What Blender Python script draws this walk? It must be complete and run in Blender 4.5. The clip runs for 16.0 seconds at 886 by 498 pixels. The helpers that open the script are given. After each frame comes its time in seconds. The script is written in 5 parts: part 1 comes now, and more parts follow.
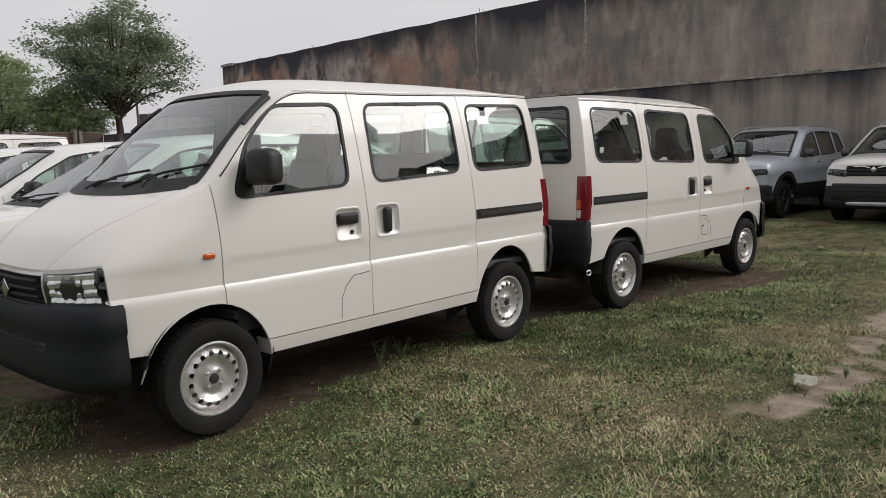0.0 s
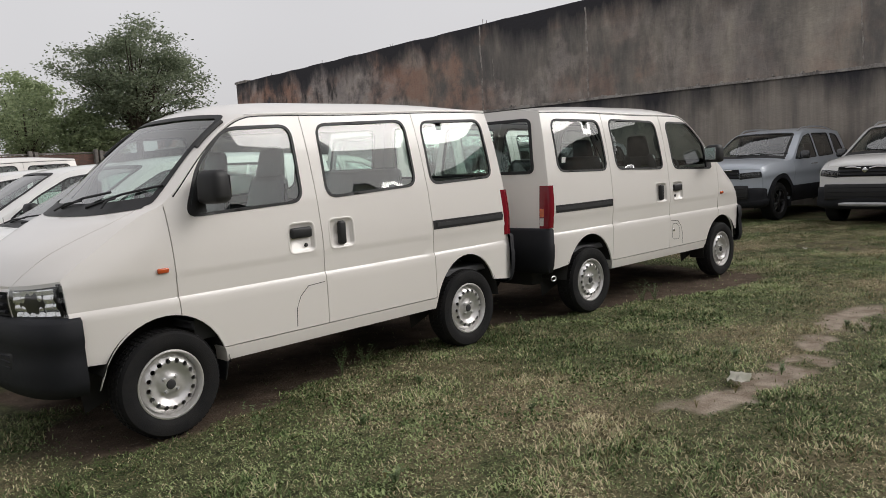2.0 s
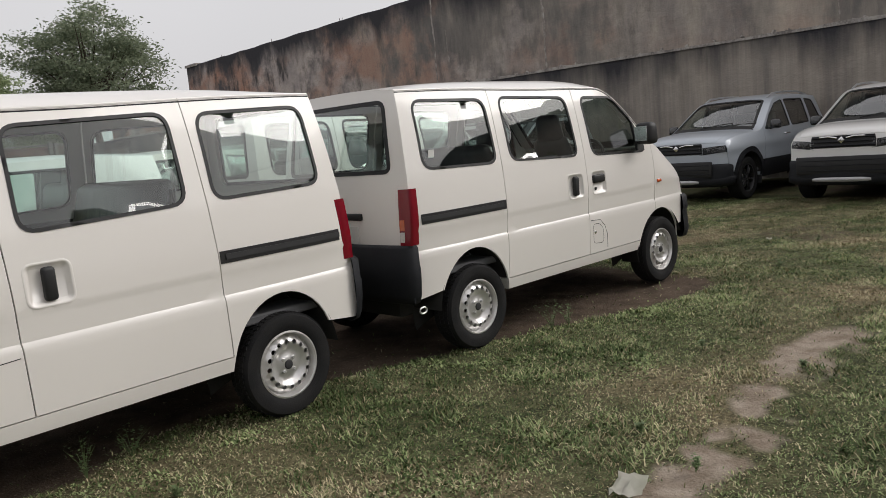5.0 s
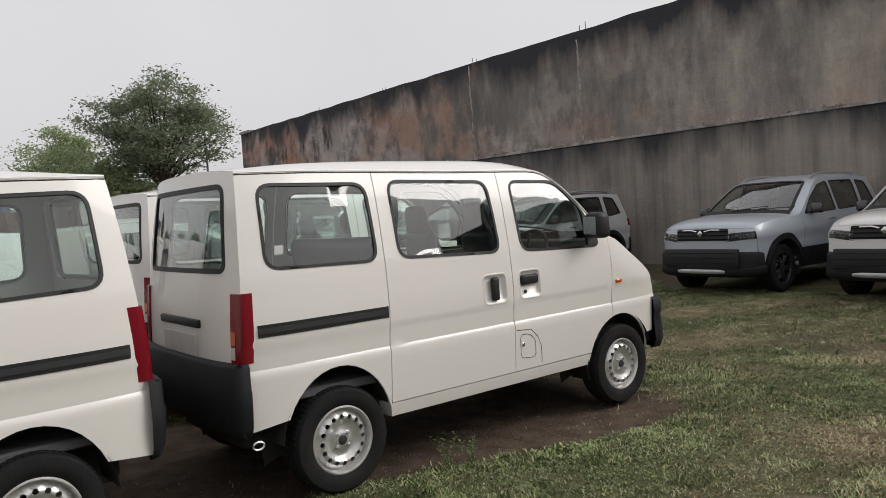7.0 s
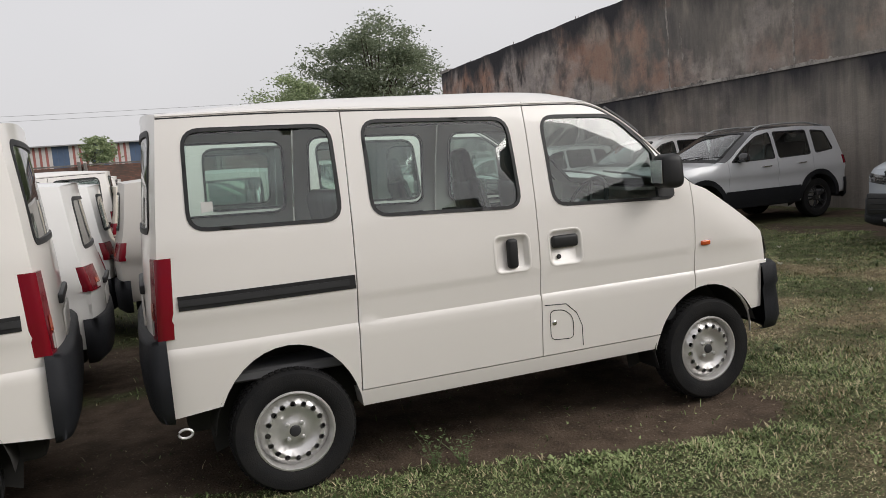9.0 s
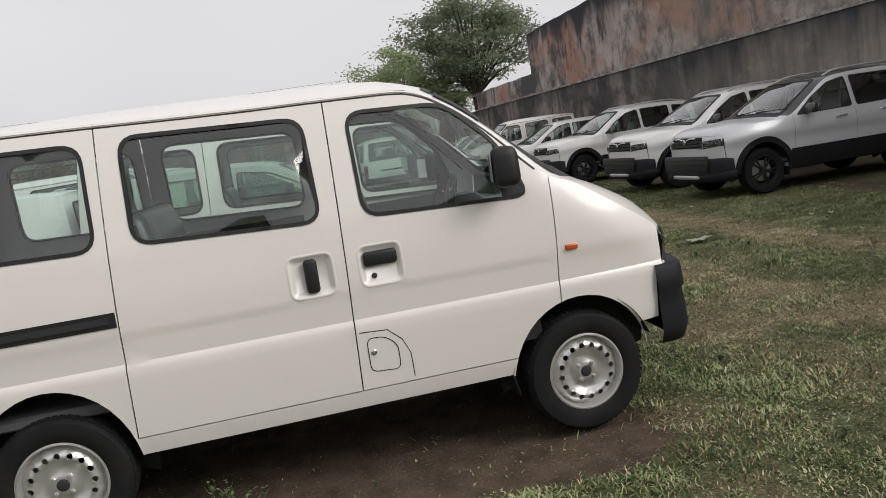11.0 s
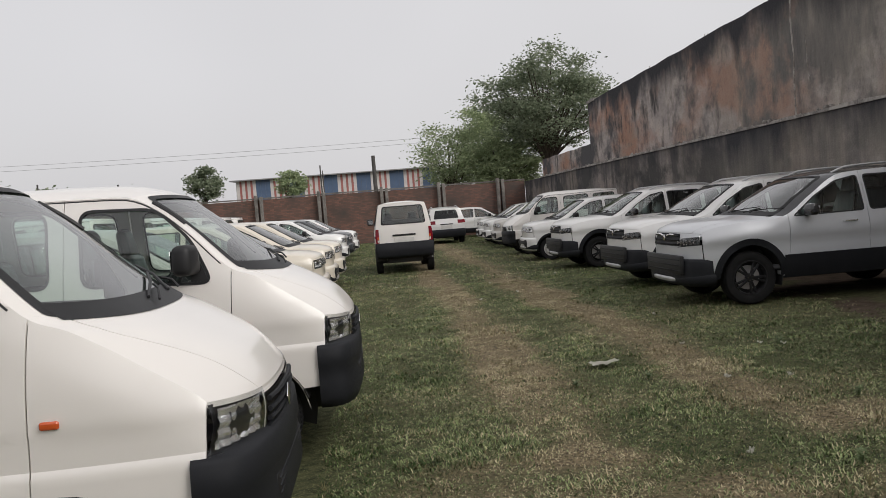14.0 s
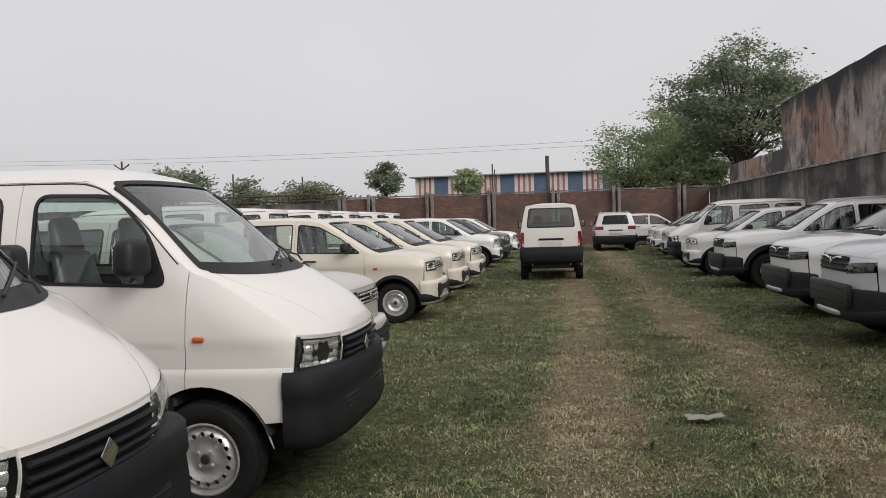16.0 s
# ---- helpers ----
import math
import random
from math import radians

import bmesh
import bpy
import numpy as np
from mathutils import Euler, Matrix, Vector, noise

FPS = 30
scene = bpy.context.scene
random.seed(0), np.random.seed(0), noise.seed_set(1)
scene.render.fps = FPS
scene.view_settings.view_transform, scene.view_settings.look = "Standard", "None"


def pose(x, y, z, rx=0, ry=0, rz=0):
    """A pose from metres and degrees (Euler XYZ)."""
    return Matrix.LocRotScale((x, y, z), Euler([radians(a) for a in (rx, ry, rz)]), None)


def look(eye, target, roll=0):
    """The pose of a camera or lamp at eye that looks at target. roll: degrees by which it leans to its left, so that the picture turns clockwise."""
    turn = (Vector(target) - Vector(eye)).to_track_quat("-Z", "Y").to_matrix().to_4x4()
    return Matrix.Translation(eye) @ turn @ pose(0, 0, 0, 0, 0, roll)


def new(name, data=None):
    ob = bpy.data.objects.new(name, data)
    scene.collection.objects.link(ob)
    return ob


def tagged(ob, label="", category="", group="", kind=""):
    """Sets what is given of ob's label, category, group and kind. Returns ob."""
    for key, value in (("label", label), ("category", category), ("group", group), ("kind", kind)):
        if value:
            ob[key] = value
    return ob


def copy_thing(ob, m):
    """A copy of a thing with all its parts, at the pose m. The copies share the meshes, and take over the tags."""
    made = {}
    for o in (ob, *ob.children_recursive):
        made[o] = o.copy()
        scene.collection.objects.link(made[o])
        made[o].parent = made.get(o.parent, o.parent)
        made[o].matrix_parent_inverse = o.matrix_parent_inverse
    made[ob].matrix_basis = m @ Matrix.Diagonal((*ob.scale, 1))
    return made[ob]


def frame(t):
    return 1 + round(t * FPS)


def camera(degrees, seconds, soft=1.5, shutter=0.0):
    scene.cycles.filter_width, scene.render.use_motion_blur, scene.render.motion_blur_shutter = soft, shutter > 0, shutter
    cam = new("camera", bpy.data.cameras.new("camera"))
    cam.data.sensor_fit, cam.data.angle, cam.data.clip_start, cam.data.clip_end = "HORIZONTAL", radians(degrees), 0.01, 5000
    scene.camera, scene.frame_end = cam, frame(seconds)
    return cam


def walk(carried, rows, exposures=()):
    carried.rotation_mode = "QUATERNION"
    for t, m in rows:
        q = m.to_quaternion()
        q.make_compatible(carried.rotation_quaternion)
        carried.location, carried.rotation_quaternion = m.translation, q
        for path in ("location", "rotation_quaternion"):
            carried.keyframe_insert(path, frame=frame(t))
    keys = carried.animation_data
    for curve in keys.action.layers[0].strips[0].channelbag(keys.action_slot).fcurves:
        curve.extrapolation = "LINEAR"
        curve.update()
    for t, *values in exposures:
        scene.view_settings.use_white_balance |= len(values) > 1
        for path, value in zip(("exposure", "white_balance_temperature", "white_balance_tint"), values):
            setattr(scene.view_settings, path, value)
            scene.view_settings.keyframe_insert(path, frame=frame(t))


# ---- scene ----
cam = camera(59.5, 16.0, 0.7)
PATH = [
    (0, (-5.63, -3.499, 1.361), (-4.233, -2.09, 1.111), -1.6),
    (0.5, (-5.709, -3.708, 1.351), (-4.311, -2.293, 1.144), -3.7),
    (1, (-5.761, -3.852, 1.357), (-4.353, -2.445, 1.163), -4.1),
    (1.5, (-5.653, -3.922, 1.354), (-4.251, -2.512, 1.14), -3.3),
    (2, (-5.484, -3.997, 1.377), (-4.128, -2.543, 1.153), -3.1),
    (2.5, (-5.294, -3.856, 1.374), (-3.999, -2.356, 1.102), -3.3),
    (3, (-5.054, -3.684, 1.366), (-3.723, -2.207, 1.149), -1.5),
    (3.5, (-4.71, -3.628, 1.378), (-3.376, -2.147, 1.218), -1.3),
    (4, (-4.381, -3.519, 1.367), (-3.111, -1.983, 1.2), -2.6),
    (4.5, (-4.026, -3.424, 1.408), (-2.707, -1.944, 1.143), -3.7),
    (5, (-3.661, -3.556, 1.433), (-2.301, -2.118, 1.148), -5.3),
    (5.2, (-3.52, -3.583, 1.442), (-2.164, -2.14, 1.165), -6.6),
    (7.3, (-1.84, -3.597, 1.484), (-0.626, -2.009, 1.4), -3.2),
    (7.5, (-1.679, -3.603, 1.475), (-0.496, -1.993, 1.388), -3.3),
    (8, (-1.242, -3.628, 1.455), (-0.169, -1.942, 1.368), -4.0),
    (8.2, (-1.106, -3.601, 1.447), (-0.111, -1.87, 1.331), -4.0),
    (10.3, (0.508, -3.339, 1.427), (1.005, -1.42, 1.16), -7.0),
    (10.5, (0.688, -3.361, 1.418), (1.177, -1.439, 1.158), -7.6),
    (11, (1.068, -3.361, 1.454), (1.459, -1.418, 1.184), -8.6),
    (11.5, (1.45, -3.205, 1.44), (1.701, -1.243, 1.146), -8.2),
    (12, (1.904, -3.113, 1.42), (2.122, -1.143, 1.151), -7.9),
    (12.5, (2.326, -3.004, 1.424), (2.493, -1.022, 1.222), -7.5),
    (13, (2.73, -2.891, 1.463), (2.913, -0.911, 1.25), -6.7),
    (13.5, (3.159, -2.785, 1.489), (3.323, -0.798, 1.326), -6.8),
    (14, (3.444, -2.564, 1.484), (3.609, -0.574, 1.386), -4.4),
    (14.5, (3.744, -2.23, 1.473), (3.893, -0.236, 1.458), -1.6),
    (15, (4.032, -1.941, 1.459), (4.139, 0.055, 1.429), -2.2),
    (15.5, (4.239, -1.707, 1.443), (4.164, 0.291, 1.391), -4.2),
    (16, (4.416, -1.44, 1.444), (4.106, 0.534, 1.374), -1.7),
]
walk(cam, [(t, look(eye, target, roll)) for t, eye, target, roll in PATH], ((0, -0.06), (5, 0.0), (8, 0.02), (11, 0.08), (13, -0.02), (16, -0.03)))

# ---- light ----
SUN_EL, SUN_ROT = radians(36), radians(127)
world = bpy.data.worlds.new("overcast_sky")
scene.world = world
world.use_nodes = True
wn, wl = world.node_tree.nodes, world.node_tree.links
wn.clear()
sky = wn.new("ShaderNodeTexSky")
sky.sky_type, sky.sun_disc = "NISHITA", False
sky.sun_elevation, sky.sun_rotation = SUN_EL, SUN_ROT
sky.air_density, sky.dust_density, sky.ozone_density = 1.0, 6.0, 1.0
grey = wn.new("ShaderNodeHueSaturation")
grey.inputs["Saturation"].default_value = 0.3
cloud = wn.new("ShaderNodeMix")
cloud.data_type = "RGBA"
cloud.inputs["Factor"].default_value = 0.7
cloud.inputs["B"].default_value = (8.9, 8.75, 8.95, 1)
back = wn.new("ShaderNodeBackground")
back.inputs["Strength"].default_value = 0.1
wout = wn.new("ShaderNodeOutputWorld")
wl.new(sky.outputs["Color"], grey.inputs["Color"])
wl.new(grey.outputs["Color"], cloud.inputs["A"])
haze_at, haze = wn.new("ShaderNodeTexCoord"), wn.new("ShaderNodeTexNoise")
haze.inputs["Scale"].default_value, haze.inputs["Detail"].default_value = 1.6, 3
thick = wn.new("ShaderNodeMapRange")
thick.inputs["From Min"].default_value, thick.inputs["From Max"].default_value = 0.3, 0.7
thick.inputs["To Min"].default_value, thick.inputs["To Max"].default_value = 0.93, 1.05
drift = wn.new("ShaderNodeVectorMath")
drift.operation = "SCALE"
wl.new(haze_at.outputs["Generated"], haze.inputs["Vector"])
wl.new(haze.outputs["Fac"], thick.inputs["Value"])
wl.new(cloud.outputs["Result"], drift.inputs[0])
wl.new(thick.outputs["Result"], drift.inputs["Scale"])
wl.new(drift.outputs["Vector"], back.inputs["Color"])
wl.new(back.outputs["Background"], wout.inputs["Surface"])

sun = new("sun", bpy.data.lights.new("sun", "SUN"))
sun.data.energy, sun.data.angle, sun.data.color = 1.45, radians(35), (1.0, 0.965, 0.93)
sun.matrix_world = look((7.99, -6.02, 7.27), (0, 0, 0))


# ---- materials ----
def material(name, color, rough=0.5, metal=0.0, coat=0.0, vary=0.0, scale=8.0, second=None, bump=0.0, bump_scale=60.0, stretch=(1, 1, 1), fine=0.0, spec=0.5):
    """A procedural surface: two scales of noise between two colours, and a fine relief."""
    m = bpy.data.materials.new(name)
    m.use_nodes = True
    n, l = m.node_tree.nodes, m.node_tree.links
    p = n["Principled BSDF"]
    p.inputs["Base Color"].default_value = (*color, 1)
    p.inputs["Roughness"].default_value, p.inputs["Metallic"].default_value = rough, metal
    p.inputs["Coat Weight"].default_value, p.inputs["Coat Roughness"].default_value = coat, 0.04
    p.inputs["Specular IOR Level"].default_value = spec
    if vary or bump:
        tc = n.new("ShaderNodeTexCoord")
        mp = n.new("ShaderNodeMapping")
        mp.inputs["Scale"].default_value = stretch
        l.new(tc.outputs["Object"], mp.inputs["Vector"])
    if vary:
        a = n.new("ShaderNodeTexNoise")
        a.inputs["Scale"].default_value, a.inputs["Detail"].default_value = scale, 6
        b = n.new("ShaderNodeTexNoise")
        b.inputs["Scale"].default_value, b.inputs["Detail"].default_value = scale * 9, 3
        l.new(mp.outputs["Vector"], a.inputs["Vector"])
        l.new(mp.outputs["Vector"], b.inputs["Vector"])
        s = n.new("ShaderNodeMath")
        s.operation = "MULTIPLY_ADD"
        l.new(b.outputs["Fac"], s.inputs[0])
        s.inputs[1].default_value = fine
        l.new(a.outputs["Fac"], s.inputs[2])
        r = n.new("ShaderNodeMapRange")
        r.inputs["From Min"].default_value, r.inputs["From Max"].default_value = 0.35 + fine * 0.5, 0.65 + fine * 0.5
        r.inputs["To Max"].default_value = vary
        l.new(s.outputs["Value"], r.inputs["Value"])
        mix = n.new("ShaderNodeMix")
        mix.data_type = "RGBA"
        mix.inputs["A"].default_value = (*color, 1)
        mix.inputs["B"].default_value = (*(second or [c * 0.6 for c in color]), 1)
        l.new(r.outputs["Result"], mix.inputs["Factor"])
        l.new(mix.outputs["Result"], p.inputs["Base Color"])
    if bump:
        c = n.new("ShaderNodeTexNoise")
        c.inputs["Scale"].default_value, c.inputs["Detail"].default_value = bump_scale, 4
        l.new(mp.outputs["Vector"], c.inputs["Vector"])
        bp = n.new("ShaderNodeBump")
        bp.inputs["Strength"].default_value, bp.inputs["Distance"].default_value = bump, 0.01
        l.new(c.outputs["Fac"], bp.inputs["Height"])
        l.new(bp.outputs["Normal"], p.inputs["Normal"])
    return m


def glass_material(name, tint, gloss=0.0):
    """A thin pane: tinted see-through, with a mirror sheen that grows towards grazing angles."""
    m = bpy.data.materials.new(name)
    m.use_nodes = True
    n, l = m.node_tree.nodes, m.node_tree.links
    n.clear()
    out, mix = n.new("ShaderNodeOutputMaterial"), n.new("ShaderNodeMixShader")
    tr, gl, lw = n.new("ShaderNodeBsdfTransparent"), n.new("ShaderNodeBsdfGlossy"), n.new("ShaderNodeLayerWeight")
    pw, fr = n.new("ShaderNodeMath"), n.new("ShaderNodeMapRange")
    tr.inputs["Color"].default_value = (*tint, 1)
    gl.inputs["Roughness"].default_value = 0.01
    lw.inputs["Blend"].default_value = 0.5
    pw.operation, pw.inputs[1].default_value = "POWER", 2.2
    fr.inputs["To Min"].default_value, fr.inputs["To Max"].default_value = 0.05 + max(0.0, gloss), 0.85
    l.new(lw.outputs["Facing"], pw.inputs[0])
    l.new(pw.outputs["Value"], fr.inputs["Value"])
    l.new(fr.outputs["Result"], mix.inputs["Fac"])
    l.new(tr.outputs["BSDF"], mix.inputs[1])
    l.new(gl.outputs["BSDF"], mix.inputs[2])
    l.new(mix.outputs["Shader"], out.inputs["Surface"])
    return m


WHITE = material("white_car_paint", (0.82, 0.785, 0.745), 0.30, coat=0.6, vary=0.35, scale=1.6, second=(0.79, 0.755, 0.715), bump=0.02, bump_scale=3)
PEARL = material("bright_white_car_paint", (0.80, 0.79, 0.77), 0.3, coat=0.7, vary=0.35, scale=1.6, second=(0.75, 0.74, 0.72))
CREAM = material("cream_car_paint", (0.70, 0.64, 0.54), 0.32, coat=0.6, vary=0.3, scale=1.5, second=(0.66, 0.60, 0.50))
SILVER = material("silver_car_paint", (0.63, 0.64, 0.66), 0.34, metal=0.2, coat=0.5, vary=0.4, scale=2, second=(0.58, 0.59, 0.61))
GREYBLUE = material("blue_grey_car_paint", (0.48, 0.52, 0.57), 0.34, metal=0.2, coat=0.5, vary=0.4, scale=2, second=(0.44, 0.48, 0.53))
CHAMPAGNE = material("grey_beige_car_paint", (0.56, 0.53, 0.49), 0.38, metal=0.15, coat=0.4, vary=0.4, scale=2, second=(0.51, 0.48, 0.44))
DARKPAINT = material("dark_grey_car_paint", (0.05, 0.055, 0.06), 0.3, coat=0.6, vary=0.3, scale=2)
BLACKPAINT = material("black_roof_paint", (0.02, 0.02, 0.022), 0.25, coat=0.8, vary=0.3, scale=2, second=(0.03, 0.03, 0.032))
PLASTIC = material("unpainted_grey_plastic", (0.013, 0.014, 0.017), 0.6, vary=0.5, scale=5, second=(0.020, 0.021, 0.025), bump=0.25, bump_scale=500, spec=0.25)
BLACK = material("black_trim", (0.010, 0.010, 0.011), 0.55, vary=0.4, scale=9, second=(0.02, 0.02, 0.021))
RUBBER = material("tyre_rubber", (0.011, 0.011, 0.012), 0.8, vary=0.6, scale=9, second=(0.020, 0.019, 0.018), bump=0.3, bump_scale=150, fine=0.4, spec=0.25)
STEEL = material("silver_painted_steel", (0.70, 0.69, 0.68), 0.33, metal=0.65, vary=0.5, scale=14, second=(0.60, 0.585, 0.57), fine=0.4)
CHROME = material("chrome", (0.75, 0.75, 0.76), 0.22, metal=1.0)
REFLECTOR = material("lamp_reflector", (0.93, 0.93, 0.93), 0.16, metal=0.8)
SKID = material("silver_skid_plate", (0.5, 0.5, 0.51), 0.4, metal=0.5, vary=0.3, scale=8)
DARKALLOY = material("black_alloy", (0.025, 0.025, 0.027), 0.35, metal=0.3, vary=0.3, scale=20)
SEAT = material("dark_seat_cloth", (0.030, 0.036, 0.04), 0.8, vary=0.6, scale=12, second=(0.06, 0.06, 0.065), bump=0.4, bump_scale=220)
WRAP = material("crinkled_seat_wrap", (0.05, 0.052, 0.056), 0.3, vary=0.6, scale=11, second=(0.02, 0.02, 0.022), bump=0.6, bump_scale=14, stretch=(1, 1, 0.35))
CABIN = material("grey_cabin_lining", (0.10, 0.10, 0.105), 0.8, vary=0.4, scale=6, second=(0.13, 0.13, 0.135))
DASH = material("dark_dashboard", (0.03, 0.03, 0.032), 0.6, vary=0.4, scale=8)
UNDER = material("underbody", (0.03, 0.029, 0.028), 0.85, vary=0.5, scale=6, second=(0.03, 0.027, 0.024))
RED = material("red_lamp_lens", (0.19, 0.004, 0.014), 0.22, coat=0.2, vary=0.5, scale=25, second=(0.20, 0.003, 0.01))
AMBER = material("amber_lens", (0.62, 0.10, 0.02), 0.15, coat=1.0, vary=0.3, scale=40)
CLEARLAMP = material("pale_lamp_lens", (0.7, 0.66, 0.62), 0.12, coat=1.0, vary=0.4, scale=60)
PLATE = material("bare_number_plate_panel", (0.68, 0.66, 0.63), 0.5, vary=0.3, scale=6)
STICKER = material("white_sticker", (0.8, 0.8, 0.78), 0.6, vary=0.3, scale=40)
GLASS = glass_material("green_tinted_glass", (0.80, 0.90, 0.86), 0.06)
DARKGLASS = glass_material("dark_tinted_glass", (0.26, 0.29, 0.29), 0.0)
LENS = glass_material("clear_lens", (0.97, 0.98, 0.98), 0.0)


# ---- mesh helpers ----
def link(name, me, mat, parent=None, label=""):
    ob = new(name, me)
    if mat and not me.materials:
        me.materials.append(mat)
    if parent:
        ob.parent = parent
    if label:
        ob["label"] = label
    return ob


def raw(name, verts, faces, mat, parent=None, label="", smooth=True):
    me = bpy.data.meshes.new(name)
    me.from_pydata([tuple(v) for v in verts], [], faces)
    if smooth:
        me.shade_smooth()
    return link(name, me, mat, parent, label)


def part(name, bm, mat, parent=None, label="", smooth=True):
    me = bpy.data.meshes.new(name)
    bm.normal_update()
    bm.to_mesh(me)
    bm.free()
    if smooth:
        me.shade_smooth()
        me.set_sharp_from_angle(angle=radians(38))
    return link(name, me, mat, parent, label)


def rbox(sx, sy, sz, r=0.01, m=None, seg=2, taper=None):
    """A box with rounded edges, moved by m. taper: how much narrower (x, y) its top is."""
    bm = bmesh.new()
    bmesh.ops.create_cube(bm, size=1)
    for v in bm.verts:
        v.co = Vector((v.co.x * sx, v.co.y * sy, v.co.z * sz))
        if taper and v.co.z > 0:
            v.co.x *= taper[0]
            v.co.y *= taper[1]
    if r:
        bmesh.ops.bevel(bm, geom=bm.edges[:], offset=r, segments=seg, affect="EDGES", profile=0.5)
    if m:
        bm.transform(m)
    return bm


def lathe(profile, n=32, m=None, close=False):
    """profile: (radius, along) pairs, turned about the y axis."""
    bm = bmesh.new()
    rings = []
    for r, a in profile:
        rings.append([bm.verts.new((r * math.cos(k * 2 * math.pi / n), a, r * math.sin(k * 2 * math.pi / n))) for k in range(n)])
    for p, q in zip(rings, rings[1:]):
        for k in range(n):
            bm.faces.new((p[k], p[(k + 1) % n], q[(k + 1) % n], q[k]))
    if close:
        bm.faces.new(rings[0][::-1])
        bm.faces.new(rings[-1])
    bmesh.ops.recalc_face_normals(bm, faces=bm.faces[:])
    if m:
        bm.transform(m)
    return bm


def tube(points, r, n=6, bm=None, ends=True):
    """A round bar through the points; r may be a list."""
    bm = bm or bmesh.new()
    pts = [Vector(p) for p in points]
    rings = []
    for i, p in enumerate(pts):
        d = (pts[min(i + 1, len(pts) - 1)] - pts[max(i - 1, 0)]).normalized()
        a = d.orthogonal().normalized()
        if abs(d.z) < 0.95:
            a = d.cross(Vector((0, 0, 1))).normalized()
        b = d.cross(a)
        rr = r[i] if isinstance(r, (list, tuple)) else r
        rings.append([bm.verts.new(p + rr * (math.cos(t) * a + math.sin(t) * b)) for t in (k * 2 * math.pi / n for k in range(n))])
    for p, q in zip(rings, rings[1:]):
        for k in range(n):
            bm.faces.new((p[k], p[(k + 1) % n], q[(k + 1) % n], q[k]))
    if ends:
        bm.faces.new(rings[0][::-1])
        bm.faces.new(rings[-1])
    return bm


def inside(p, poly):
    x, y, c = p[0], p[1], False
    for (x1, y1), (x2, y2) in zip(poly, poly[1:] + poly[:1]):
        if (y1 > y) != (y2 > y) and x < (x2 - x1) * (y - y1) / (y2 - y1) + x1:
            c = not c
    return c


def area2(poly):
    return sum(a[0] * b[1] - b[0] * a[1] for a, b in zip(poly, poly[1:] + poly[:1]))


def rounded(poly, r, n=5):
    """The polygon with its corners rounded off; r: one radius or one a corner."""
    out = []
    k = len(poly)
    for i, p in enumerate(poly):
        p, a, b = Vector(p), Vector(poly[i - 1]), Vector(poly[(i + 1) % k])
        rr = r[i] if isinstance(r, (list, tuple)) else r
        if rr <= 0:
            out.append(tuple(p))
            continue
        da, db = a - p, b - p
        ca = min(rr, 0.48 * da.length)
        cb = min(rr, 0.48 * db.length)
        s, e = p + da.normalized() * ca, p + db.normalized() * cb
        for j in range(n + 1):
            t = j / n
            out.append(tuple((1 - t) ** 2 * s + 2 * t * (1 - t) * p + t * t * e))
    return out


def dense(poly, step):
    out = []
    for a, b in zip(poly, poly[1:] + poly[:1]):
        d = math.dist(a, b)
        k = max(1, int(d / step))
        out += [(a[0] + (b[0] - a[0]) * j / k, a[1] + (b[1] - a[1]) * j / k) for j in range(k)]
    return out


def shrink(poly, d):
    """The polygon moved inwards by d (outwards where d is negative)."""
    s = 1 if area2(poly) > 0 else -1
    out, k = [], len(poly)
    for i in range(k):
        a, p, b = Vector(poly[i - 1]), Vector(poly[i]), Vector(poly[(i + 1) % k])
        e, g = (p - a), (b - p)
        if e.length < 1e-6 or g.length < 1e-6:
            continue
        n1, n2 = Vector((-e.y, e.x)).normalized() * s, Vector((-g.y, g.x)).normalized() * s
        m = (n1 + n2)
        q = m / max(0.5, m.dot(n1)) * d if m.length > 1e-6 else n1 * d
        out.append((p.x + q.x, p.y + q.y))
    return out


def cut(poly, a, b, c):
    """The part of the polygon where a * x + b * y >= c."""
    out = []
    for p, q in zip(poly, poly[1:] + poly[:1]):
        dp, dq = a * p[0] + b * p[1] - c, a * q[0] + b * q[1] - c
        if dp >= 0:
            out.append(p)
        if (dp >= 0) != (dq >= 0):
            t = dp / (dp - dq)
            out.append((p[0] + (q[0] - p[0]) * t, p[1] + (q[1] - p[1]) * t))
    return out


def split_rows(loop, rows):
    """The loop with a point wherever it crosses one of the rows."""
    out = []
    for a, b in zip(loop, loop[1:] + loop[:1]):
        out.append(a)
        ts = sorted((r - a[1]) / (b[1] - a[1]) for r in rows if (a[1] - r) * (b[1] - r) < 0 and min(abs(a[1] - r), abs(b[1] - r)) > 0.001)
        out += [(a[0] + (b[0] - a[0]) * t, a[1] + (b[1] - a[1]) * t) for t in ts]
    return out


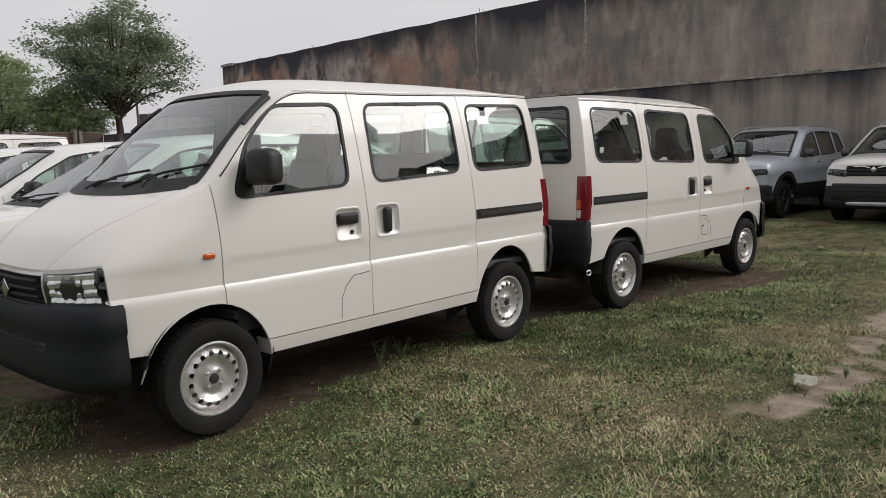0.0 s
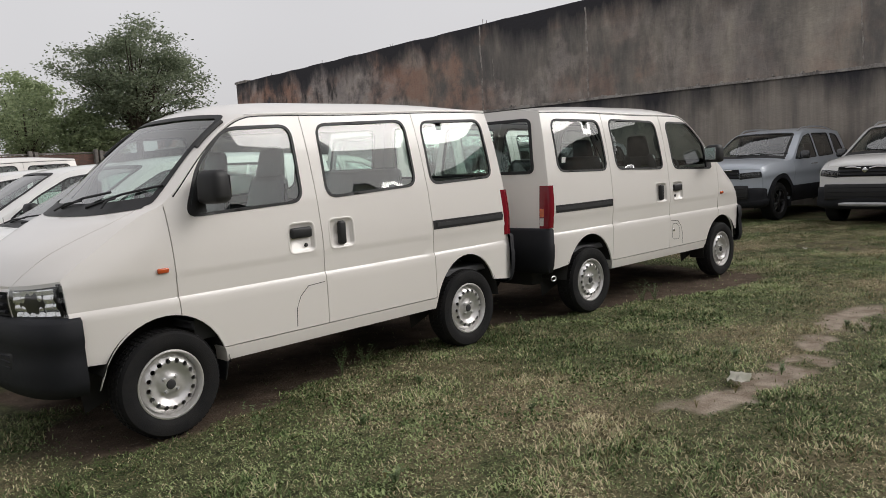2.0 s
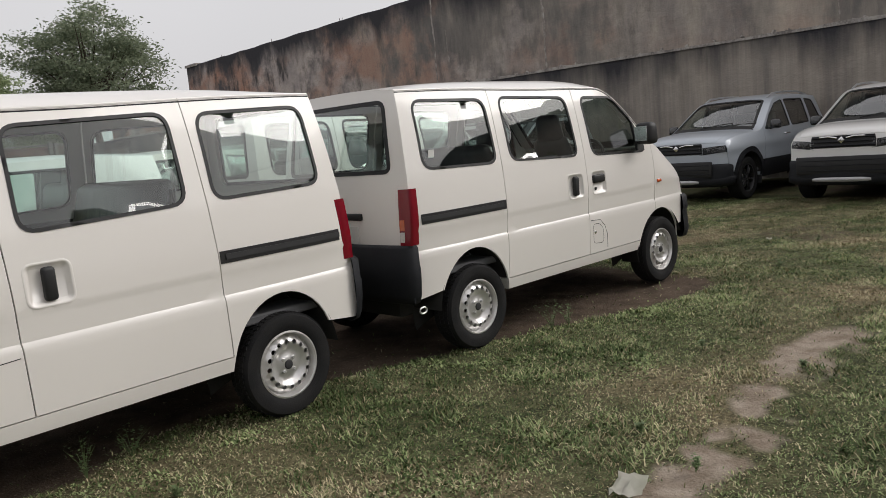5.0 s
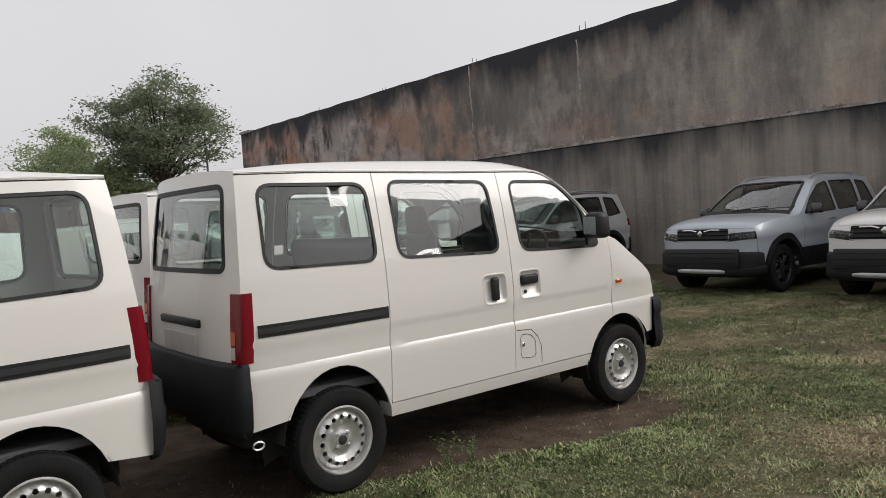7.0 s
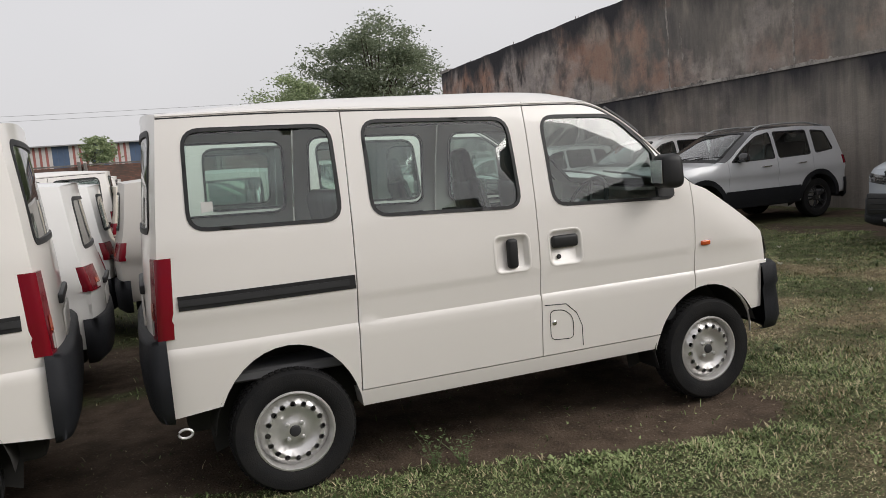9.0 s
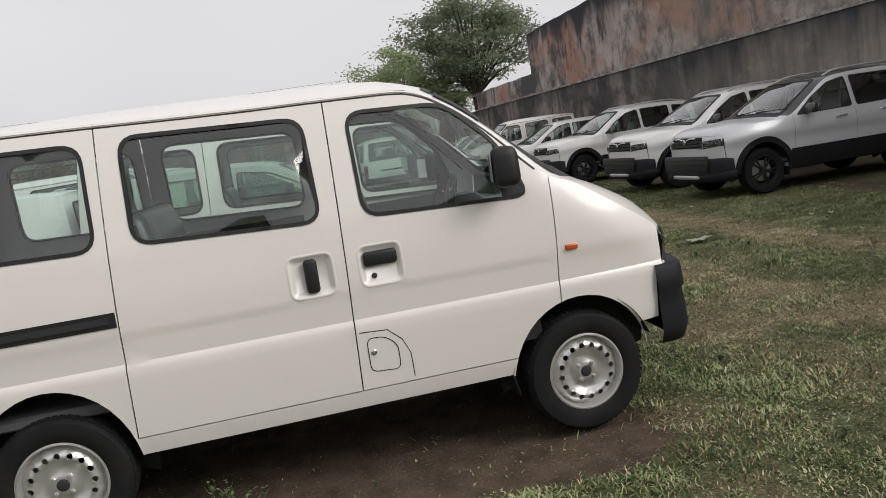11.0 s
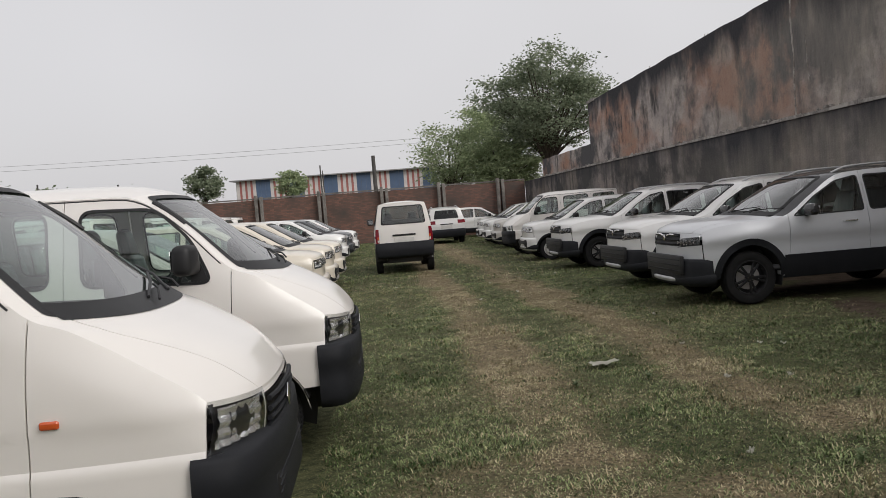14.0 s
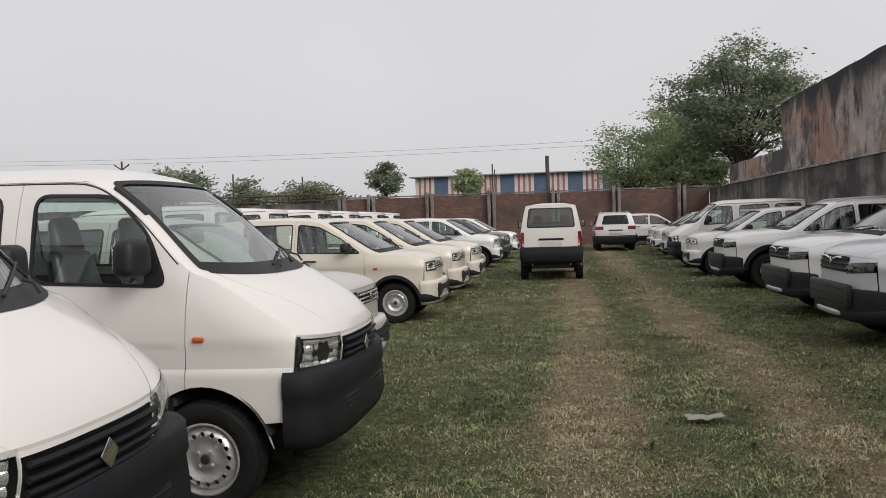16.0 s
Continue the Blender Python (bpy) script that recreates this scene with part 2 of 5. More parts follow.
def sheet(name, outline, holes, step, fn, mat, parent=None, label="", lip=None, edge_step=None, rows=()):
    """A panel: the outline less its holes, filled with an even mesh, carried into space by fn(u, v). lip: the vector by which
    its edges are turned in, or a number for the way towards y = 0. rows: heights v at which the mesh has a fold."""
    from mathutils.geometry import delaunay_2d_cdt
    es = edge_step or step
    loops = [dense(outline, es)] + [dense(h, es) for h in holes]
    pts, edges = [], []
    for k, lp in enumerate(loops):
        lp = loops[k] = split_rows(lp, rows)
        s = len(pts)
        pts += [Vector(p) for p in lp]
        edges += [(s + i, s + (i + 1) % len(lp)) for i in range(len(lp))]
    us, vs = [p.x for p in pts], [p.y for p in pts]
    nb = len(pts)
    lines = list(rows)
    v = min(vs) + step * 0.5
    while v < max(vs):
        if all(abs(v - r) > 0.3 * step for r in rows):
            lines.append(v)
        v += step
    u = min(us) + step * 0.5
    while u < max(us):
        for v in lines:
            p = (u, v)
            if inside(p, loops[0]) and not any(inside(p, h) for h in loops[1:]):
                if min((q.x - u) ** 2 + (q.y - v) ** 2 for q in pts[:nb]) > (0.3 * step) ** 2:
                    pts.append(Vector(p))
        u += step
    vv, _, ff, *_ = delaunay_2d_cdt(pts, edges, [], 0, 1e-5)
    keep = []
    for f in ff:
        c = (sum(vv[i].x for i in f) / 3, sum(vv[i].y for i in f) / 3)
        if inside(c, loops[0]) and not any(inside(c, h) for h in loops[1:]):
            keep.append(list(f))
    verts = [Vector(fn(p.x, p.y)) for p in vv]
    if lip is not None:
        count = {}
        for f in keep:
            for i in range(3):
                e = (f[i], f[(i + 1) % 3])
                count[tuple(sorted(e))] = count.get(tuple(sorted(e)), 0) + 1
        for e in [e for e, k in count.items() if k == 1]:
            s = len(verts)
            for i in e:
                p = verts[i]
                d = Vector(lip) if isinstance(lip, tuple) else Vector((0, -math.copysign(lip, p.y), 0))
                verts += [p.copy(), p + d]
            keep.append([s, s + 2, s + 3, s + 1])
    ob = raw(name, verts, keep, mat, parent, label)
    if rows:
        ob.data.set_sharp_from_angle(angle=radians(24))
    return ob


def grid(name, fn, us, vs, mat, parent=None, label="", lip=None):
    """A patch of fn(u, v). lip: the vector by which its rim is turned back."""
    verts = [Vector(fn(u, v)) for u in us for v in vs]
    n = len(vs)
    faces = [(i * n + j, i * n + j + 1, (i + 1) * n + j + 1, (i + 1) * n + j) for i in range(len(us) - 1) for j in range(n - 1)]
    if lip:
        m = len(us)
        rim = [j for j in range(n)] + [i * n + n - 1 for i in range(1, m)] + [(m - 1) * n + j for j in range(n - 2, -1, -1)] + [i * n for i in range(m - 2, 0, -1)]
        for a, b in zip(rim, rim[1:] + rim[:1]):
            s = len(verts)
            verts += [verts[a].copy(), verts[b].copy(), verts[b] + Vector(lip), verts[a] + Vector(lip)]
            faces.append((s, s + 1, s + 2, s + 3))
    return raw(name, verts, faces, mat, parent, label)


def span(a, b, n):
    return [a + (b - a) * i / n for i in range(n + 1)]


def along(table, s):
    """Straight interpolation in rows of (s, value, value ...)."""
    for p, q in zip(table, table[1:]):
        if s <= q[0]:
            t = max(0.0, (s - p[0]) / (q[0] - p[0]))
            return [a + (b - a) * t for a, b in zip(p[1:], q[1:])]
    return list(table[-1][1:])


def smooth_along(table, s):
    """Rounded interpolation (Catmull-Rom) in rows of (s, value ...)."""
    k = max(0, min(len(table) - 2, sum(1 for r in table[1:] if r[0] <= s)))
    p1, p2 = table[k], table[k + 1]
    p0, p3 = table[max(0, k - 1)], table[min(len(table) - 1, k + 2)]
    h = p2[0] - p1[0]
    t = min(1.0, max(0.0, (s - p1[0]) / h))
    out = []
    for i in range(1, len(p1)):
        m1 = (p2[i] - p0[i]) / (p2[0] - p0[0]) * h
        m2 = (p3[i] - p1[i]) / (p3[0] - p1[0]) * h
        out.append((2 * t ** 3 - 3 * t * t + 1) * p1[i] + (t ** 3 - 2 * t * t + t) * m1 + (3 * t * t - 2 * t ** 3) * p2[i] + (t ** 3 - t * t) * m2)
    return out


def thing(name, label, category, group="", m=None):
    ob = tagged(new(name), label, category, group)
    if m:
        ob.matrix_world = m
    return ob


# ---- ground ----
def value_noise(x, y, seed):
    """Smooth noise of 0 to 1 on arrays, one unit a cell."""
    def rnd(i, j):
        h = np.sin(i * 127.1 + j * 311.7 + seed * 74.7) * 43758.5453
        return h - np.floor(h)
    i, j = np.floor(x), np.floor(y)
    u, v = x - i, y - j
    u, v = u * u * (3 - 2 * u), v * v * (3 - 2 * v)
    return (rnd(i, j) * (1 - u) + rnd(i + 1, j) * u) * (1 - v) + (rnd(i, j + 1) * (1 - u) + rnd(i + 1, j + 1) * u) * v


def cloudy(x, y, seed):
    return 0.5 * value_noise(x, y, seed) + 0.3 * value_noise(2.1 * x, 2.1 * y, seed + 1) + 0.2 * value_noise(4.3 * x, 4.3 * y, seed + 2)


def step01(v, a, b):
    t = np.clip((v - a) / (b - a), 0, 1)
    return t * t * (3 - 2 * t)


def bare(x, y):
    """Where the soil shows: under the parked rows, on the foot path and in worn spots of the lane."""
    w = (cloudy(x * 2.2, y * 2.2, 5) - 0.5)
    e = y + w * 0.35
    rim = np.interp(x, [-4.5, -3.7, -2.6, -1.9, -1.2, -0.4, 0.2, 0.6, 1.3, 2.4, 2.7], [-0.05, -0.12, 0.25, 0.5, 0.5, 0.3, 0.0, -0.1, -0.34, -0.48, -0.2])
    rows = step01(e - rim, -0.10, 0.12) * (1 - step01(y, 2.0, 2.6)) * step01(x + w, -4.6, -4.0) * (1 - step01(x + w * 0.7, 2.55, 2.9)) * 1.0
    rows = np.maximum(rows, 0.8 * step01(y + w * 0.5, 2.4, 2.8) * (1 - step01(e, 4.1, 4.6)) * step01(x, -4.5, -4) * (1 - step01(x + w, 2.3, 2.8)))
    middle = -1.92 + 0.10 * np.sin(x * 1.7) + 0.12 * w
    path = (1 - step01(np.abs(y - middle) + 0.8 * np.abs(w), 0.10, 0.36)) * step01(x + w, -2.4, -1.4) * (1 - step01(x, 1.2, 2.0)) * step01(cloudy(x * 3, y * 3, 3), 0.34, 0.50)
    spots = step01(cloudy(x * 0.55, y * 0.55, 9), 0.70, 0.82) * 0.5 * step01(x, 3.2, 4.2)
    park = step01(x + w, 8.2, 9.0) * 0.75 * step01(cloudy(x, y, 21), 0.35, 0.55)
    return np.clip(np.maximum(np.maximum(rows, path), np.maximum(spots, park)), 0, 1)


def dryness(x, y):
    """Where the grass is straw-coloured: the two wheel tracks of the lane and worn patches."""
    w = cloudy(x * 0.9, y * 0.9, 31) - 0.5
    lane = np.exp(-((x - 4.65 + 0.5 * w) / 0.28) ** 2) + np.exp(-((x - 6.10 + 0.7 * w) / 0.34) ** 2)
    d = 1.5 * lane * step01(y, 1.0, 4.0) * (0.55 + 0.9 * step01(cloudy(x * 0.8, y * 0.35, 41), 0.4, 0.6))
    d += 0.5 * step01(cloudy(x * 0.8, y * 0.8, 51), 0.5, 0.72) * step01(5.5 - y, 0, 4)
    d += 0.22 * step01(cloudy(x * 0.3, y * 0.3, 61), 0.5, 0.65)
    d += 0.45 * step01(cloudy(x * 1.3, y * 1.3, 71), 0.42, 0.62) * (step01(-y, 0.7, 1.5) + step01(x, 3.0, 3.8) * step01(4.5 - y, 0, 2.5))
    return np.clip(d, 0, 1)


def ground_z(x, y):
    near = (1 - step01(np.hypot(x - 2, y - 4), 20, 34))
    return near * (0.030 * (cloudy(x * 0.6, y * 0.6, 2) - 0.72) + 0.018 * (value_noise(x * 4, y * 4, 8) - 0.5) * (1 - step01(np.abs(x + 0.7), 0, 0.001)) - 0.012 * bare(x, y))


def ground_material(name, blades):
    m = bpy.data.materials.new(name)
    m.use_nodes = True
    n, l = m.node_tree.nodes, m.node_tree.links
    p = n["Principled BSDF"]
    p.inputs["Roughness"].default_value = 0.9 if not blades else 0.6
    p.inputs["Specular IOR Level"].default_value = 0.15
    tc = n.new("ShaderNodeTexCoord")

    def tex(scale, detail=5):
        t = n.new("ShaderNodeTexNoise")
        t.inputs["Scale"].default_value, t.inputs["Detail"].default_value = scale, detail
        l.new(tc.outputs["Object"], t.inputs["Vector"])
        return t.outputs["Fac"]

    def mixed(fac, a, b, lo=0.4, hi=0.6):
        r = n.new("ShaderNodeMapRange")
        r.inputs["From Min"].default_value, r.inputs["From Max"].default_value = lo, hi
        l.new(fac, r.inputs["Value"])
        x = n.new("ShaderNodeMix")
        x.data_type = "RGBA"
        l.new(r.outputs["Result"], x.inputs["Factor"])
        for k, v in (("A", a), ("B", b)):
            if isinstance(v, tuple):
                x.inputs[k].default_value = (*v, 1)
            else:
                l.new(v, x.inputs[k])
        return x.outputs["Result"]

    def attribute(k):
        a = n.new("ShaderNodeAttribute")
        a.attribute_name = k
        return a.outputs["Fac"]
    if blades:
        green = mixed(attribute("tone"), (0.050, 0.082, 0.024), (0.31, 0.37, 0.17), 0.0, 1.0)
        straw = mixed(attribute("tone"), (0.22, 0.175, 0.10), (0.66, 0.55, 0.37), 0.0, 1.0)
        col = mixed(attribute("dry"), green, straw, 0.0, 1.0)
        p.inputs["Subsurface Weight"].default_value = 0.0
    else:
        soil = mixed(tex(6), (0.065, 0.047, 0.034), (0.120, 0.088, 0.064), 0.35, 0.65)
        soil = mixed(tex(55, 3), soil, (0.21, 0.165, 0.13), 0.60, 0.74)
        soil = mixed(tex(160, 2), soil, (0.045, 0.034, 0.027), 0.58, 0.7)
        soil = mixed(attribute("pale"), soil, mixed(tex(9), (0.21, 0.165, 0.125), (0.34, 0.285, 0.23), 0.35, 0.65), 0.2, 0.8)
        turf = mixed(tex(14), (0.028, 0.033, 0.015), (0.095, 0.098, 0.048), 0.35, 0.65)
        turf = mixed(tex(90, 2), turf, (0.20, 0.205, 0.10), 0.55, 0.72)
        hay = mixed(tex(40), (0.075, 0.060, 0.038), (0.26, 0.205, 0.125), 0.35, 0.65)
        col = mixed(attribute("dry"), turf, hay, 0.1, 0.9)
        col = mixed(attribute("soil"), col, soil, 0.3, 0.7)
        b = n.new("ShaderNodeBump")
        b.inputs["Strength"].default_value, b.inputs["Distance"].default_value = 0.7, 0.02
        l.new(tex(70, 5), b.inputs["Height"])
        l.new(b.outputs["Normal"], p.inputs["Normal"])
    l.new(col, p.inputs["Base Color"])
    return m


def axis(lo, hi, step, far):
    a = list(np.arange(lo, hi + step / 2, step))
    d = step
    while a[-1] < far:
        d *= 1.22
        a.append(a[-1] + d)
    d = step
    while a[0] > -far:
        d *= 1.22
        a.insert(0, a[0] - d)
    return np.array(a)


def make_ground():
    xs, ys = axis(-7, 12, 0.11, 900), axis(-4, 14, 0.11, 900)
    gx, gy = np.meshgrid(xs, ys)
    fx, fy = gx.ravel(), gy.ravel()
    verts = np.stack([fx, fy, ground_z(fx, fy)], 1)
    nx, ny = len(xs), len(ys)
    q = (np.arange(ny - 1)[:, None] * nx + np.arange(nx - 1)[None, :]).ravel()
    me = bpy.data.meshes.new("ground")
    me.from_pydata(verts.tolist(), [], np.stack([q, q + 1, q + nx + 1, q + nx], 1).tolist())
    for k, v in (("soil", bare(fx, fy)), ("dry", dryness(fx, fy)), ("pale", step01(-fy, 0.9, 1.3) * (1 - step01(fx, 2.2, 3.0)))):
        me.attributes.new(k, "FLOAT", "POINT").data.foreach_set("value", v.astype(np.float32))
    me.shade_smooth()
    tagged(link("ground", me, ground_material("worn_turf_and_soil", False)), "trampled grass ground with bare brown soil patches", "ground", kind="structure")


make_ground()
BLADE = ground_material("grass_blades", True)


def grass(name, x0, x1, y0, y1, count, length, width, seed, leafy=0.0):
    """Loose short blades over a rectangle of ground, thinner where the soil is bare."""
    r = np.random.RandomState(seed)
    x, y = r.uniform(x0, x1, count), r.uniform(y0, y1, count)
    tuft = cloudy(x * 3.1, y * 3.1, seed + 7)
    ok = r.uniform(0, 1, count) > np.clip(bare(x, y) * 1.06 + 0.35 * step01(0.45 - tuft, 0, 0.2), 0, 0.985)
    if leafy:
        # broad-leaved creepers keep to clumps along the rim of the parked row
        ok &= cloudy(x * 1.5, y * 1.5, seed + 3) > leafy
    x, y, tuft = x[ok], y[ok], tuft[ok]
    k = len(x)
    z = ground_z(x, y)
    dry = dryness(x, y)
    straw = (r.uniform(0, 1, k) < (0.02 if leafy else 0.18 + 0.8 * dry)).astype(float) * r.uniform(0.55, 1, k)
    big = 0.6 + 0.9 * step01(tuft, 0.45, 0.8) * (1 - 0.35 * dry)
    ln = length * big * r.uniform(0.5, 1.25, k)
    az, lean = r.uniform(0, 2 * np.pi, k), r.uniform(0.6, 1.45, k)
    dx, dy, dz = np.cos(az) * np.sin(lean), np.sin(az) * np.sin(lean), np.cos(lean)
    wx, wy = -np.sin(az) * width * 0.5, np.cos(az) * width * 0.5
    v = np.empty((k, 5, 3))
    base = np.stack([x, y, z - 0.004], 1)
    side = np.stack([wx, wy, np.zeros(k)], 1)
    way = np.stack([dx, dy, dz], 1)
    mid = base + way * (ln * 0.55)[:, None] + np.array([0, 0, 1.0]) * (ln * 0.12)[:, None]
    v[:, 0], v[:, 1], v[:, 2], v[:, 3] = base - side, base + side, mid + side * 0.8, mid - side * 0.8
    v[:, 4] = base + way * ln[:, None] - np.array([0, 0, 1.0]) * (ln * 0.06)[:, None]
    me = bpy.data.meshes.new(name)
    me.vertices.add(5 * k)
    me.vertices.foreach_set("co", v.ravel())
    s = (np.arange(k) * 5)[:, None]
    loops = np.concatenate([s + np.array([[0, 1, 2, 3]]), s + np.array([[3, 2, 4]])], 1).ravel()
    me.loops.add(7 * k)
    me.loops.foreach_set("vertex_index", loops.astype(np.int32))
    me.polygons.add(2 * k)
    starts = np.stack([np.arange(k) * 7, np.arange(k) * 7 + 4], 1).ravel()
    me.polygons.foreach_set("loop_start", starts.astype(np.int32))
    me.update(calc_edges=True)
    patch = 0.6 * (cloudy(x * 1.6, y * 1.6, seed + 90) - 0.5) + 0.9 * (cloudy(x * 8, y * 8, seed + 95) - 0.5)
    tone = np.clip(r.normal(0.40, 0.38, k) + 2.2 * patch, 0, 1)
    me.attributes.new("tone", "FLOAT", "POINT").data.foreach_set("value", np.repeat(tone, 5).astype(np.float32))
    me.attributes.new("dry", "FLOAT", "POINT").data.foreach_set("value", np.repeat(straw, 5).astype(np.float32))
    tagged(link(name, me, BLADE), "low leafy creepers among the grass" if leafy else "short patchy grass, green mixed with straw", "grass", kind="stuff")


grass("near_grass", -6.0, 3.2, -3.6, 1.2, 300000, 0.037, 0.0060, 11)
grass("near_grass", 3.0, 8.6, -2.6, 4.5, 210000, 0.038, 0.0064, 12)
grass("lane_grass", 1.6, 9.2, 4.5, 13.0, 150000, 0.042, 0.008, 13)
grass("lane_grass", 1.6, 10.0, 13.0, 40.0, 80000, 0.055, 0.016, 14)
grass("row_grass", -7.0, 2.0, 2.2, 9.0, 25000, 0.055, 0.007, 15)
grass("creeper_leaves", -5.6, 2.6, -1.5, 0.5, 60000, 0.026, 0.013, 17, 0.46)
grass("creeper_leaves", 3.0, 7.5, -1.5, 6.0, 30000, 0.026, 0.012, 18, 0.56)
grass("near_grass", 5.5, 9.0, -3.5, -2.6, 8000, 0.05, 0.005, 16)


# ---- walls ----
def wall_material(name, rust, black, pale, rough_rows, streak, tone, crown):
    """Old lime plaster over brick: dark algae, downward streaks, rusty and pale patches."""
    m = bpy.data.materials.new(name)
    m.use_nodes = True
    n, l = m.node_tree.nodes, m.node_tree.links
    p = n["Principled BSDF"]
    p.inputs["Roughness"].default_value = 0.92
    p.inputs["Specular IOR Level"].default_value = 0.2
    tc = n.new("ShaderNodeTexCoord")

    def tex(scale, stretch, detail=6, rough=0.6):
        mp = n.new("ShaderNodeMapping")
        mp.inputs["Scale"].default_value = stretch
        l.new(tc.outputs["Object"], mp.inputs["Vector"])
        t = n.new("ShaderNodeTexNoise")
        t.inputs["Scale"].default_value, t.inputs["Detail"].default_value, t.inputs["Roughness"].default_value = scale, detail, rough
        l.new(mp.outputs["Vector"], t.inputs["Vector"])
        return t.outputs["Fac"]

    def mixed(fac, a, b, lo, hi):
        r = n.new("ShaderNodeMapRange")
        r.inputs["From Min"].default_value, r.inputs["From Max"].default_value = lo, hi
        l.new(fac, r.inputs["Value"])
        x = n.new("ShaderNodeMix")
        x.data_type = "RGBA"
        l.new(r.outputs["Result"], x.inputs["Factor"])
        for k, v in (("A", a), ("B", b)):
            if isinstance(v, tuple):
                x.inputs[k].default_value = (*v, 1)
            else:
                l.new(v, x.inputs[k])
        return x.outputs["Result"]
    base = mixed(tex(1.1, (1, 1, 1.6), 7, 0.65), tuple(tone * v for v in (0.15, 0.134, 0.13)), tuple(tone * v for v in (0.25, 0.215, 0.195)), 0.38, 0.66)
    base = mixed(tex(0.26, (1, 1, 1.5), 7, 0.6), base, rust, 0.47, 0.60)
    base = mixed(tex(0.40, (1, 1, 2.4), 7, 0.7), base, pale, 0.54, 0.72)
    base = mixed(tex(2.0, (1, 1, streak), 6, 0.68), base, (0.075, 0.070, 0.070), 0.50, 0.66)
    base = mixed(tex(0.33, (1, 1, 1.1), 8, 0.66), base, black, 0.47, 0.56)
    base = mixed(tex(5.0, (1, 1, 0.9), 7, 0.75), base, (0.34, 0.30, 0.27), 0.62, 0.86)
    base = mixed(tex(26.0, (1, 1, 1), 4, 0.7), base, (0.065, 0.06, 0.06), 0.55, 0.8)
    sep, add = n.new("ShaderNodeSeparateXYZ"), n.new("ShaderNodeMath")
    l.new(tc.outputs["Object"], sep.inputs["Vector"])
    add.operation = "MULTIPLY_ADD"
    l.new(tex(0.5, (1, 1, 1), 6), add.inputs[0])
    add.inputs[1].default_value = -14.0
    l.new(sep.outputs["Y"], add.inputs[2])
    worn = mixed(tex(1.6, (1, 1, streak * 0.7), 7, 0.7), (0.20, 0.185, 0.172), (0.50, 0.445, 0.375), 0.36, 0.68)
    fade = n.new("ShaderNodeMapRange")
    fade.inputs["From Min"].default_value, fade.inputs["From Max"].default_value = 14.0, -1.0
    fade.inputs["To Max"].default_value = 0.72
    l.new(add.outputs["Value"], fade.inputs["Value"])
    base = mixed(fade.outputs["Result"], base, worn, 0.0, 1.0)
    # black algae runs down the upper crest in uneven tongues; LOWER darkens upwards
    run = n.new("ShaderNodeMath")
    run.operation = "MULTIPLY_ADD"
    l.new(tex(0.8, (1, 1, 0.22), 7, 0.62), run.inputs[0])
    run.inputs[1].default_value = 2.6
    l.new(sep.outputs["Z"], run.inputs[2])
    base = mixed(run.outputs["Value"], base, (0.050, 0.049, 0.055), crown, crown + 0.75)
    l.new(base, p.inputs["Base Color"])
    b = n.new("ShaderNodeBump")
    b.inputs["Strength"].default_value, b.inputs["Distance"].default_value = 0.6, 0.03
    l.new(tex(9.0, (1, 1, rough_rows), 7, 0.7), b.inputs["Height"])
    l.new(b.outputs["Normal"], p.inputs["Normal"])
    return m


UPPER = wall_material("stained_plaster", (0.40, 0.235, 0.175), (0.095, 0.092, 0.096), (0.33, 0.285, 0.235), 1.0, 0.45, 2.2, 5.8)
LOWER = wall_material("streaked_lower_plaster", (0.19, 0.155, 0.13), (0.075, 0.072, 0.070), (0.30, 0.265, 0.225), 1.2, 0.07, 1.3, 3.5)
CAP = material("crumbling_cement_ledge", (0.42, 0.39, 0.36), 0.9, vary=1.0, scale=3, second=(0.17, 0.155, 0.145), bump=0.8, bump_scale=25, fine=0.5)


def slab(name, x0, x1, y0, y1, z0, z1, mat, label, category="wall", wobble=0.0, seg=0.5, fall=0.0):
    """A wall block whose top edge may wander a little and fall along its length."""
    bm = bmesh.new()
    along_y = (y1 - y0) > (x1 - x0)
    a0, a1 = (y0, y1) if along_y else (x0, x1)
    n = max(1, int((a1 - a0) / seg)) if wobble else 1
    rings = []
    for i in range(n + 1):
        a = a0 + (a1 - a0) * i / n
        t = z1 - fall * (a - a0) + (noise.noise(Vector((a * 0.9, z1, 3.1))) * wobble if wobble else 0)
        e = noise.noise(Vector((a * 1.3, z1, 9.1))) * wobble * 0.6 if wobble else 0
        if along_y:
            q = [(x0, a, z0), (x1, a, z0), (x1, a, t), (x0 + e * 0.5, a, t)]
        else:
            q = [(a, y1, z0), (a, y0, z0), (a, y0 + e * 0.5, t), (a, y1, t)]
        rings.append([bm.verts.new(v) for v in q])
    for p, q in zip(rings, rings[1:]):
        for k in range(4):
            bm.faces.new((p[k], p[(k + 1) % 4], q[(k + 1) % 4], q[k]))
    bm.faces.new(rings[0][::-1])
    bm.faces.new(rings[-1])
    bmesh.ops.recalc_face_normals(bm, faces=bm.faces[:])
    return tagged(part(name, bm, mat, smooth=False), label, category, kind="structure")


